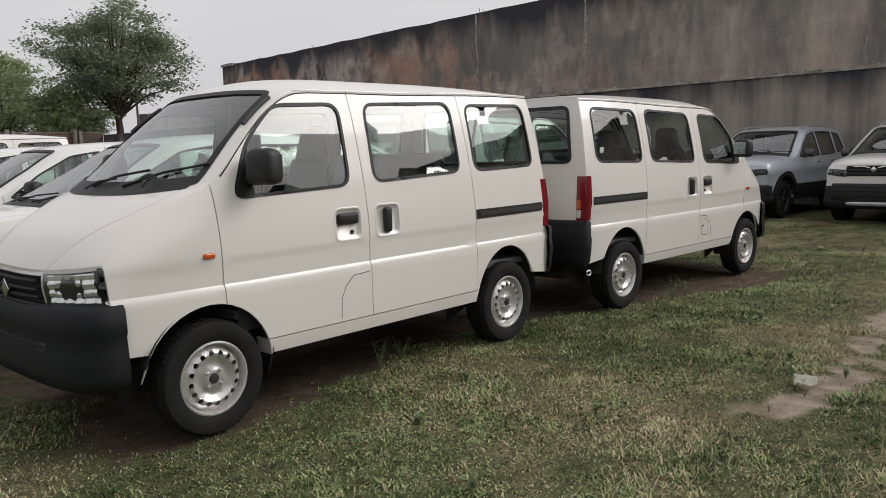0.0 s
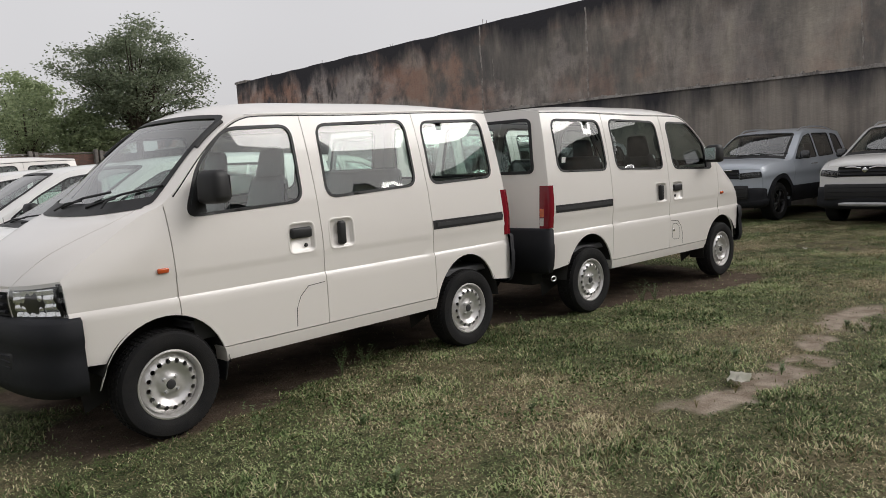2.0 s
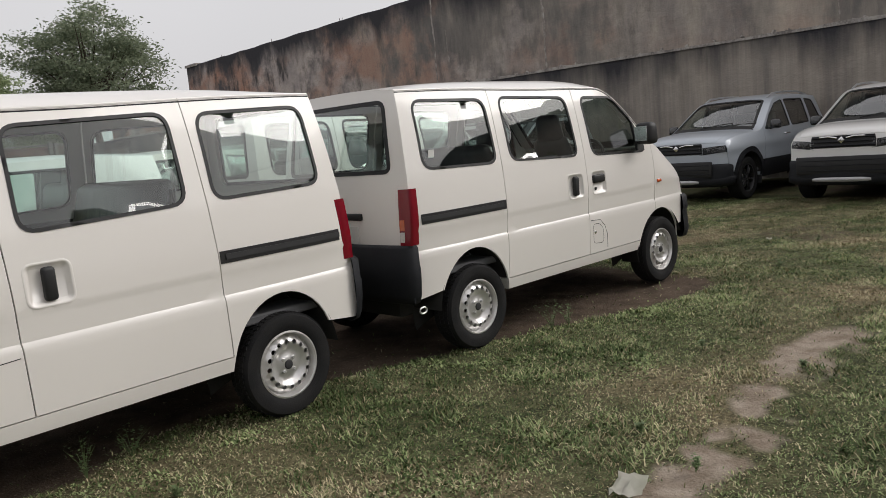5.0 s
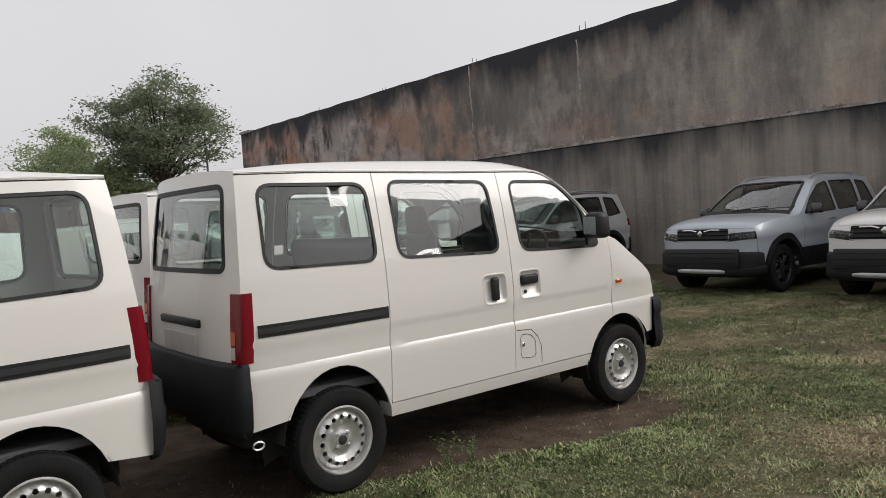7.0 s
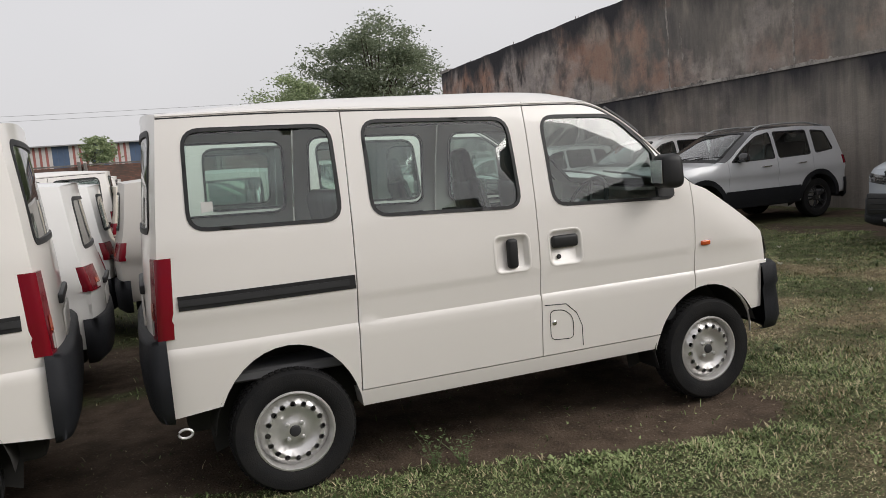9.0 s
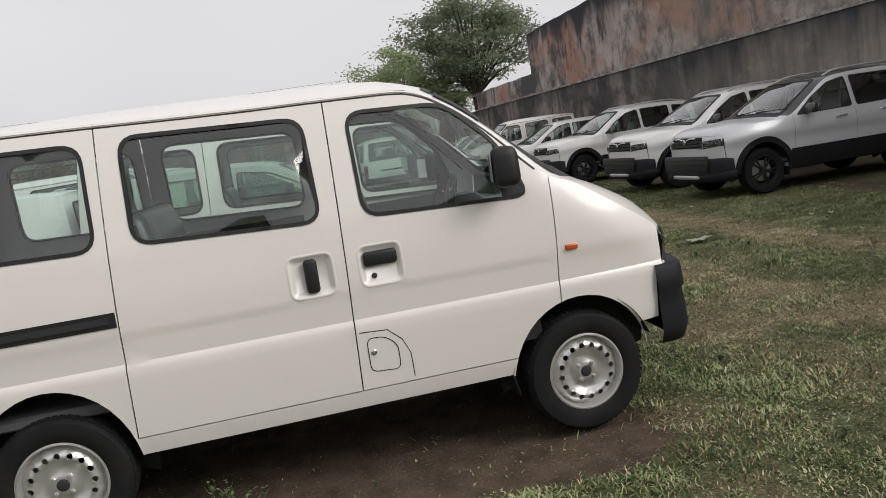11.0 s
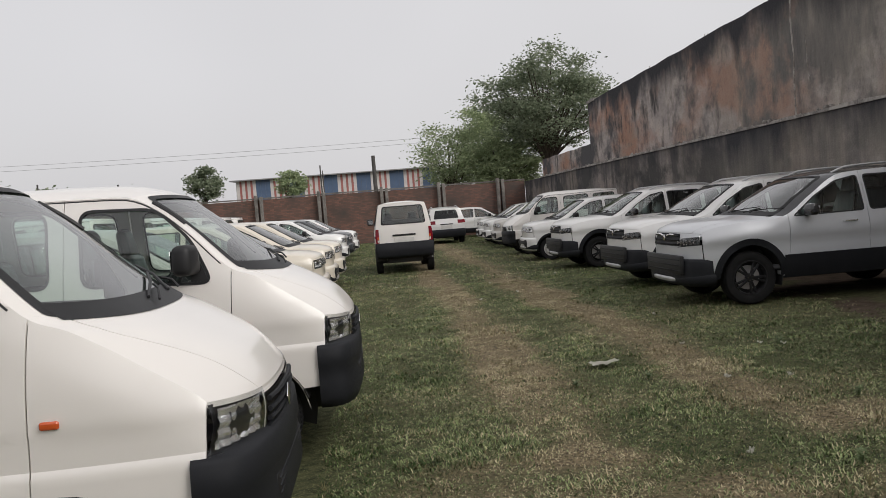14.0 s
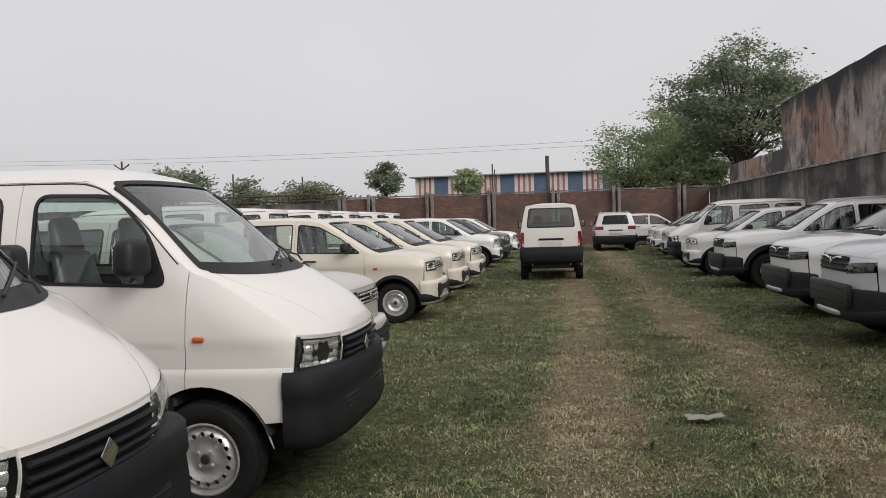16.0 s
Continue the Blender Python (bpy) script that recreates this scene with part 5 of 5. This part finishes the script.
HATCH = dict(
    name="hatchback", folds=(0.72, 0.82), hw=0.755, R=0.29, wb=2.38, rim=0.18, tyre_w=0.165, wheel_style="steel", paint=CREAM,
    nose=(2.2, 2.9, 0.10), tail=0.5, roll=0.05, hood_x=2.0, crown=3.4, mid=(1.3, 0.6),
    profile=[(0.28, 0.05), (0.42, 0.018), (0.60, 0.008), (0.72, 0.016), (0.82, 0.0), (0.90, 0.006), (1.0, 0.025), (1.2, 0.075), (1.4, 0.13), (1.6, 0.19)],
    E=[(0, -0.42, 1.50), (0.3, 0.20, 1.53), (0.7, 0.90, 1.515), (1, 1.26, 1.475), (1.5, 1.66, 1.24), (2, 2.03, 1.02), (2.5, 2.45, 0.985), (2.8, 2.68, 0.95), (3, 2.80, 0.90), (4, 2.82, 0.58)],
    C=[(0, -0.50, 1.525), (0.3, 0.20, 1.57), (0.7, 0.92, 1.56), (1, 1.40, 1.50), (1.5, 1.85, 1.27), (2, 2.30, 1.055), (2.5, 2.60, 1.02), (2.8, 2.81, 0.98), (3, 2.92, 0.92), (4, 2.95, 0.58)],
    sill=0.30, door_low=0.37, rear_low=(-0.52, 0.38), front_low=((2.74, 0.40), (2.78, 0.40)),
    front_edge=((2.80, 0.58), (2.81, 0.82)), rear_edge=((-0.48, 1.05), (-0.54, 0.80)),
    arch_f=(0.295, 0.345, 0.36), arch_r=(0.295, 0.345, 0.36),
    seams=(((0.06, 1.5), (0.14, 0.45)), ((0.90, 1.5), (0.88, 0.37)), ((1.95, 1.02), (1.96, 0.37))),
    panels=(("rear_quarter", None), ("rear_door", 0), ("front_door", 1), ("front_fender", None)),
    windows=([(0.10, 1.06), (0.85, 1.04), (0.86, 1.465), (0.10, 1.46)], [(0.94, 1.04), (1.90, 1.02), (1.60, 1.24), (1.26, 1.42), (0.94, 1.465)]),
    win_r=0.05, glass=(GLASS, GLASS), rear_glass=GLASS, belt=1.05,
    handles=(("rear_door", "bar", 0.36, 0.93, BLACK), ("front_door", "bar", 1.14, 0.92, BLACK)), marker=(2.12, 0.80),
    mirror=(1.72, 1.09, 0.14), mirror_paint=BLACK, cladding=0.045, clad_h=0.12,
    lamp=(0.48, 0.96, 3.1, 3.5), lamp_tilt=0.0, lamp_style="big", bulb=0.05, tail_lamp=(0.78, 0.95, 0.50), tail_split=True,
    rear_bulge=0.07, rear_panel_low=0.55, rear_window=[(-0.52, 1.06), (0.52, 1.06), (0.44, 1.42), (-0.44, 1.42)], garnish=0.80,
    rear_bumper=(-0.47, -0.62, 0.73), rear_bumper_prof=[(-0.15, 0.60), (0.0, 0.59), (0.01, 0.5), (0.0, 0.32), (-0.05, 0.28)],
    bumper_paint=PLASTIC, front_bumper_paint=CREAM, screen=0.86, hood_u=(0.88, 0.80), hood_end=3.03, wipers=((-0.1, 0.2), (0.55, 0.6)),
    nose_paint=CREAM, grille=(3.15, 3.45, 0.46), slats=3, slat_paint=CHROME, front_bumper=(2.76, 3.0, 0.70),
    front_bumper_prof=[(-0.2, 0.61), (-0.01, 0.60), (0.012, 0.55), (0.0, 0.48), (0.01, 0.40), (0.0, 0.29), (-0.08, 0.25)], bump_power=3.2,
    intake=(0.46, 0.98, 0.20), skid=0.33, floor=0.42, seats=((1.0, -0.34, 0.46, True), (1.0, 0.34, 0.46, True), (0.15, 0, 1.1, True)), dash=(1.95, 0.86))


def repaint(root, swap, label):
    """Gives a copied vehicle its own paint."""
    root["label"] = label
    for o in root.children_recursive:
        if o.type == "MESH" and o.data.materials and o.data.materials[0] in swap:
            o.material_slots[0].link = "OBJECT"
            o.material_slots[0].material = swap[o.data.materials[0]]
    return root


# ---- structure ----
def at(x, y, turn=0.0, z=0.0):
    return pose(x, y, z, 0, 0, turn)


# ---- the parked vehicles ----
van = car(VAN, "plain white minivan with grey plastic bumpers and steel wheels, on grass", "minivan", "parked white minivans")
van.matrix_basis = at(0.0, 0.7375)
copy_thing(van, at(-1.519, 0.766, 182.8))["label"] = "plain white minivan parked tail to tail with another minivan"
copy_thing(van, at(0.255, 2.90))
for x, y in ((-1.4, 10.4), (-1.5, 12.9), (-1.4, 15.5), (-1.45, 18.2), (-1.4, 21.0), (-1.5, 23.6)):
    copy_thing(van, at(x, y, 180))["label"] = "plain white minivan in the back row"
copy_thing(van, at(4.10, 17.4, 90.5))["label"] = "white minivan with plain tailgate standing in the grass lane"
copy_thing(van, at(10.3, 21.0, 180))["label"] = "white minivan parked nose out along the stained wall"

suv = car(SUV, "silver compact suv with black roof and dark lower cladding", "suv", "suvs along the wall")
X = 8.11 + SUV["wb"]
suv.matrix_basis = at(X, 7.68, 180)
for y, swap, label in (
    (1.95 + 0.87, {SILVER: GREYBLUE}, "blue-grey compact suv with silver roof rails beside the wall"),
    (-0.55 + 0.87, {SILVER: PEARL}, "white compact suv with dark grille and chrome bars"),
    (-3.1 + 0.87, {SILVER: PEARL}, "white compact suv with dark grille and chrome bars"),
    (9.5 + 0.87, {SILVER: PEARL}, "white compact suv with dark grille and chrome bars"),
    (14.77, {SILVER: PEARL}, "white suv with black arch cladding and steel wheels"),
):
    c = copy_thing(suv, at(X + (0.45 if y < 3 else 0.09), y, 180 + (1.5 if y > 10 else -1)))
    repaint(c, swap, label)
repaint(copy_thing(suv, at(6.55, 32.6, 90)), {SILVER: PEARL}, "white suv with plain tailgate standing in the lane")
for o in suv.children:
    if o.name.split(".")[0] in ("roof", "screen_frame"):
        o.material_slots[0].link = "OBJECT"
        o.material_slots[0].material = BLACKPAINT

hatch = car(HATCH, "cream tall hatchback with dark plastic bumper and cladding", "hatchback", "hatchbacks in the row")
HX = -0.40
hatch.matrix_basis = at(HX, 9.4 + 0.76)
for x, y, turn, swap, label in (
    (-1.45, 3.0, 180, {CREAM: PEARL}, "white tall hatchback parked beside a minivan"),
    (-1.40, 5.5, 179.5, {CREAM: PEARL}, "white tall hatchback in the back row"),
    (-1.50, 7.9, 180.4, {CREAM: PEARL}, "white tall hatchback in the back row"),
    (-0.22, 5.1, 0, {CREAM: CHAMPAGNE}, "grey-beige tall hatchback with dark grille bars"),
    (HX, 12.1 + 0.76, 0, {}, "cream tall hatchback with dark plastic bumper and cladding"),
    (HX + 0.05, 14.6 + 0.76, 0, {}, "cream tall hatchback with dark plastic bumper and cladding"),
    (-0.5, 21.7 + 0.76, 0, {CREAM: PEARL}, "white tall hatchback with black steel wheels"),
    (-0.4, 24.6 + 0.76, 0, {CREAM: DARKPAINT}, "dark grey hatchback in the row"),
    (-0.3, 27.4 + 0.76, 0, {CREAM: PEARL}, "white hatchback at the end of the row"),
    (10.3, 17.2 + 0.8, 180, {CREAM: PEARL}, "white people carrier with a sweeping front bumper"),
    (10.6, 24.4 + 0.76, 180, {CREAM: CHAMPAGNE}, "grey-beige hatchback parked along the wall"),
    (10.6, 27.0 + 0.76, 180, {CREAM: PEARL}, "white hatchback parked along the wall"),
    (10.7, 29.6 + 0.76, 180, {CREAM: PEARL}, "white hatchback parked along the wall"),
    (7.6, 38.0, 0, {CREAM: PEARL}, "white hatchback standing across the far end of the lane"),
):
    repaint(copy_thing(hatch, at(x, y, turn)), swap, label)

tagged(part("window_sticker", rbox(0.05, 0.002, 0.05, 0.0, pose(-0.274, 0.055, 1.335, 8, 0, 0)), STICKER), "small white paper sticker inside the van's window", "sticker")


# ---- beyond the walls ----
BARK = material("grey_brown_bark", (0.085, 0.066, 0.05), 0.9, vary=0.8, scale=5, second=(0.045, 0.035, 0.028), bump=0.7, bump_scale=18, stretch=(1, 1, 0.3))


def leaf_material(name, a, b):
    m = bpy.data.materials.new(name)
    m.use_nodes = True
    n, l = m.node_tree.nodes, m.node_tree.links
    p = n["Principled BSDF"]
    p.inputs["Roughness"].default_value = 0.6
    p.inputs["Specular IOR Level"].default_value = 0.25
    g, x = n.new("ShaderNodeNewGeometry"), n.new("ShaderNodeMix")
    x.data_type = "RGBA"
    x.inputs["A"].default_value, x.inputs["B"].default_value = (*a, 1), (*b, 1)
    l.new(g.outputs["Random Per Island"], x.inputs["Factor"])
    l.new(x.outputs["Result"], p.inputs["Base Color"])
    tr, ad = n.new("ShaderNodeBsdfTranslucent"), n.new("ShaderNodeMixShader")
    l.new(x.outputs["Result"], tr.inputs["Color"])
    ad.inputs["Fac"].default_value = 0.45
    l.new(p.outputs["BSDF"], ad.inputs[1])
    l.new(tr.outputs["BSDF"], ad.inputs[2])
    l.new(ad.outputs["Shader"], n["Material Output"].inputs["Surface"])
    return m


# leaf colours are lightened to stand in for haze over the distance
LEAF_DARK = leaf_material("dark_foliage_hazed", (0.13, 0.165, 0.105), (0.31, 0.35, 0.235))
LEAF_PALE = leaf_material("pale_foliage_hazed", (0.22, 0.28, 0.15), (0.42, 0.48, 0.28))


def tree(x, y, height, rx, rz, cz, clumps, leaves, leaf, mat, label, seed, trunk=0.3, flat=0.8, spread=0.2):
    """A tapered trunk with limbs to leaf clumps spread through an uneven crown."""
    r = random.Random(seed)
    root = thing("tree", label, "tree", m=at(x, y))
    bm = bmesh.new()
    fork = Vector((r.uniform(-0.2, 0.2), r.uniform(-0.2, 0.2), max(0.6, (cz - rz) * 0.95)))
    tube([(0, 0, -0.1), fork * 0.5 + Vector((0.08, 0, 0)), fork, (fork.x * 1.4, fork.y, cz + rz * 0.3)], [trunk, trunk * 0.8, trunk * 0.66, trunk * 0.2], 9, bm)
    centres = []
    while len(centres) < clumps:
        d = Vector((r.gauss(0, 1), r.gauss(0, 1), r.gauss(0, 1))).normalized()
        q = r.uniform(0.35, 1.0) ** 0.55
        p = Vector((d.x * rx * q, d.y * rx * q, cz + d.z * rz * q))
        lump = 0.78 + 0.35 * noise.noise(Vector((d.x * 1.6 + seed, d.y * 1.6, d.z * 1.6)))
        p = Vector((p.x * lump, p.y * lump, cz + (p.z - cz) * lump))
        if p.z > fork.z * 0.75:
            centres.append(p)
    for i, c in enumerate(centres):
        if i % 2 == 0:
            a = Vector((fork.x, fork.y, fork.z + r.uniform(-0.1, 0.5) * rz * 0.5))
            mid = a.lerp(c, 0.5) + Vector((0, 0, r.uniform(0.0, 0.25) * rz))
            tube([a, mid, c], [trunk * 0.32, trunk * 0.18, trunk * 0.05], 5, bm)
    part("trunk", bm, BARK, root)
    g = np.random.RandomState(seed)
    cs = np.array([tuple(c) for c in centres])
    size = rx * spread
    which = g.randint(0, len(cs), leaves)
    off = g.normal(0, 1, (leaves, 3)) * np.array([size, size, size * flat * 0.62])
    pos = cs[which] + off
    a, b = g.normal(0, 1, (leaves, 3)), g.normal(0, 1, (leaves, 3))
    a[:, 2] *= 0.5
    a /= np.linalg.norm(a, axis=1)[:, None]
    b -= a * (a * b).sum(1)[:, None]
    b /= np.linalg.norm(b, axis=1)[:, None]
    s = leaf * g.uniform(0.5, 1.3, leaves)[:, None]
    v = np.stack([pos - a * s, pos + b * s * 0.42 - a * s * 0.1, pos + a * s, pos - b * s * 0.42 - a * s * 0.1], 1).reshape(-1, 3)
    me = bpy.data.meshes.new("crown")
    me.from_pydata(v.tolist(), [], (np.arange(leaves * 4).reshape(-1, 4)).tolist())
    link("crown", me, mat, root)["kind"] = "stuff"
    return root


tree(14.2, 43.9, 11.6, 5.1, 3.6, 7.5, 110, 27000, 0.115, LEAF_DARK, "broad dark green tree with a spreading crown behind the wall", 3, 0.3, 0.62, 0.105)
tree(11.6, 45.0, 6.5, 2.6, 2.3, 4.3, 60, 11000, 0.11, LEAF_PALE, "light green tree crowding the wall", 13, 0.22, 0.6, 0.14)
tree(8.4, 46.0, 6.6, 2.5, 2.5, 4.7, 46, 8000, 0.11, LEAF_PALE, "lighter green feathery tree behind the brick wall", 4, 0.16)
tree(11.2, 45.0, 5.5, 1.8, 1.9, 3.9, 34, 6500, 0.11, LEAF_PALE, "light green shrub tree behind the brick wall", 14, 0.14)
tree(-9.4, 58.0, 6.3, 1.5, 1.7, 4.9, 26, 3000, 0.15, LEAF_DARK, "small round-headed tree beyond the brick wall", 5, 0.14)
tree(-11.3, 46.5, 4.2, 2.2, 1.1, 3.1, 34, 4500, 0.13, LEAF_DARK, "dark bush behind the boundary wall", 6, 0.1)
tree(-14.5, 52.0, 4.4, 2.4, 1.3, 3.2, 30, 3500, 0.14, LEAF_DARK, "dark bush behind the boundary wall", 7, 0.1)
tree(-2.7, 56.0, 5.2, 1.3, 1.2, 4.3, 18, 2000, 0.14, LEAF_PALE, "small pale tree in front of the striped shed", 8, 0.1)
tree(-28.0, 60.0, 6.8, 3.4, 1.9, 4.9, 40, 5000, 0.19, LEAF_DARK, "distant dark green tree", 9, 0.2)
tree(-22.0, 62.0, 5.6, 2.4, 1.6, 4.0, 26, 3000, 0.19, LEAF_DARK, "distant dark green tree", 10, 0.16)

tree(12.4, 60.0, 11.0, 2.6, 4.2, 6.8, 60, 9000, 0.15, LEAF_PALE, "pale hazy tree far behind the brick wall", 15, 0.2, 0.8, 0.16)

# the striped shed
shed = thing("shed", "long low shed clad in red, white and blue striped sheets", "shed")
SHEETS = [material("sheet_" + k, c, 0.55, vary=0.6, scale=2, second=tuple(v * 0.75 for v in c)) for k, c in (("white", (0.72, 0.68, 0.66)), ("red", (0.45, 0.16, 0.14)), ("blue", (0.10, 0.15, 0.25)))]
rnd = random.Random(4)
x = -7.5
k = 0
SY = 61.0
while x < 8:
    stripes = [0, 1, 0, 1, 0, 1, 0] if k % 2 == 0 else [2, 2, 2]
    for s in stripes:
        w = (0.26 if s == 0 else 0.17) if k % 2 == 0 else 0.38
        part("cladding_sheet", rbox(w - 0.01, 0.03, 4.2, 0.0, pose(x + w / 2, SY, 3.0)), SHEETS[s], shed, smooth=False)
        x += w
    k += 1
part("shed_roof", rbox(16.6, 12.0, 0.10, 0.01, pose(0.35, SY + 5.6, 5.27, 1.5, 0, 0), 1), material("grey_roof_sheet", (0.30, 0.30, 0.31), 0.6, vary=0.6, scale=0.6, second=(0.2, 0.19, 0.19)), shed, "thin grey roof sheet")
part("shed_body", rbox(15.8, 11.0, 5.0, 0.0, pose(0.35, SY + 5.7, 2.45)), CONCRETE, shed)

# posts and wires against the sky
POLE = material("weathered_pole", (0.10, 0.095, 0.09), 0.9, vary=0.8, scale=4, second=(0.055, 0.05, 0.048))
for x, y, h, r in ((-34, 62, 7.6, 0.11), (-75, 86.5, 12.6, 0.16), (35, 88.7, 12.6, 0.16), (-16.6, 46, 4.9, 0.07), (-11.6, 45, 4.5, 0.07), (0.5, 42.2, 4.6, 0.05), (3.55, 43.0, 5.0, 0.14), (0.62, 42.2, 4.3, 0.04)):
    pole = thing("pole", "slender weathered post standing up against the sky", "pole", m=at(x, y))
    part("shaft", tube([(0, 0, -0.1), (0.02, 0, h * 0.5), (0, 0, h)], [r, r * 0.9, r * 0.75], 8), POLE, pole)
    if h > 7:
        part("cross_arm", tube([(-0.7, 0, h - 0.3), (0, 0, h - 0.75), (0.7, 0, h - 0.3)], 0.06, 6), POLE, pole)
for z, z1 in ((10.4, 10.2), (10.9, 10.75)):
    tagged(part("power_line", tube([(a, 88 + a * 0.02, z + (z1 - z) * (a + 75) / 110 - 0.9 * (1 - ((a + 20) / 55) ** 2)) for a in span(-75, 35, 40)], 0.013, 4), POLE), "thin sagging power line across the sky", "power line", "power lines")
gate = thing("railing", "dark steel railing along the boundary", "railing")
for z in (2.9, 3.25):
    part("rail", tube([(-20, BY + 1.1, z), (-8.2, BY + 1.1, z)], 0.05, 6), IRON, gate)
for k in range(7):
    part("railing_post", tube([(-20 + k * 1.95, BY + 1.1, 2.7), (-20 + k * 1.95, BY + 1.1, 3.35)], 0.05, 6), IRON, gate)


# ---- litter and weeds ----
def scrap(name, x, y, sx, sy, mat, label, seed, turn):
    r = random.Random(seed)
    bm = bmesh.new()
    n = 6
    rows = [[bm.verts.new(((i / n - 0.5) * sx * (1 + r.uniform(-0.04, 0.04)), (j / n - 0.5) * sy * (1 + r.uniform(-0.07, 0.07)), 0.018 + r.uniform(0, 0.022) + 0.03 * abs(i / n - 0.4))) for j in range(n + 1)] for i in range(n + 1)]
    for i in range(n):
        for j in range(n):
            bm.faces.new((rows[i][j], rows[i + 1][j], rows[i + 1][j + 1], rows[i][j + 1]))
    bmesh.ops.solidify(bm, geom=bm.faces[:], thickness=0.003)
    o = part(name, bm, mat)
    o.matrix_basis = at(x, y, turn)
    tagged(o, label, "litter")


PAPER = material("dirty_paper", (0.62, 0.60, 0.54), 0.8, vary=0.7, scale=9, second=(0.45, 0.46, 0.36))
scrap("paper_scrap", -1.25, -1.93, 0.19, 0.12, PAPER, "crumpled pale paper lying on the bare path", 1, 20)
scrap("paper_scrap", 5.35, 4.12, 0.26, 0.13, PAPER, "torn grey paper scrap lying in the grass lane", 2, 5)
rnd = random.Random(6)
for k in range(16):
    scrap("dry_leaf", rnd.uniform(3.3, 8), rnd.uniform(0, 16), 0.05, 0.03, PAPER, "small pale dry leaf lying on the grass", 20 + k, rnd.uniform(0, 180))

WEED = material("weed_green", (0.10, 0.15, 0.055), 0.6, vary=0.6, scale=30, second=(0.16, 0.20, 0.09))
HAYTUFT = material("straw_tuft", (0.30, 0.24, 0.12), 0.7, vary=0.8, scale=20, second=(0.10, 0.13, 0.04))


def weed(x, y, h, seed, stems=7, leafy=True):
    r = random.Random(seed)
    root = thing("weed", "small leafy weed growing in the grass" if leafy else "dry straw-coloured tuft of grass", "weed", m=at(x, y))
    bm, lf = bmesh.new(), bmesh.new()
    for k in range(stems):
        a, q = r.uniform(0, 6.28), r.uniform(0.15, 0.7 if leafy else 1.0)
        d = Vector((math.cos(a) * q, math.sin(a) * q, 1)).normalized() * h * r.uniform(0.5, 1.1)
        pts = [Vector((0, 0, -0.01)), d * 0.5, d + Vector((math.cos(a), math.sin(a), -0.5)) * h * 0.12]
        tube(pts, [0.0018, 0.0014, 0.0005], 4, bm)
        for j in range(9 if leafy else 0):
            p = d * r.uniform(0.2, 1)
            b = r.uniform(0, 6.28)
            e = Vector((math.cos(b), math.sin(b), r.uniform(-0.2, 0.6))) * r.uniform(0.012, 0.028)
            s = e.cross(Vector((0, 0, 1))).normalized() * 0.007
            lf.faces.new([lf.verts.new(v) for v in (p, p + e * 0.5 + s, p + e, p + e * 0.5 - s)])
    part("stem", bm, WEED if leafy else HAYTUFT, root)["kind"] = "stuff"
    if leafy:
        part("foliage", lf, WEED, root, smooth=False)["kind"] = "stuff"
    else:
        lf.free()


for k in range(26):
    x, y = rnd.uniform(-5.4, 2.2), rnd.uniform(-2.2, -0.35)
    weed(x, y, rnd.uniform(0.04, 0.075), 100 + k, 7, k % 3 == 0)
for k in range(34):
    weed(rnd.uniform(2.9, 7.5), rnd.uniform(-2.0, 5.0), rnd.uniform(0.05, 0.1), 200 + k, 9, k % 3 == 0)
for x, y in ((-2.55, 0.2), (-2.3, 0.28), (0.75, -0.15), (0.62, -0.1), (-1.0, -0.1), (-3.5, -0.35)):
    weed(x, y, 0.2, int(x * 100 + 900), 8)
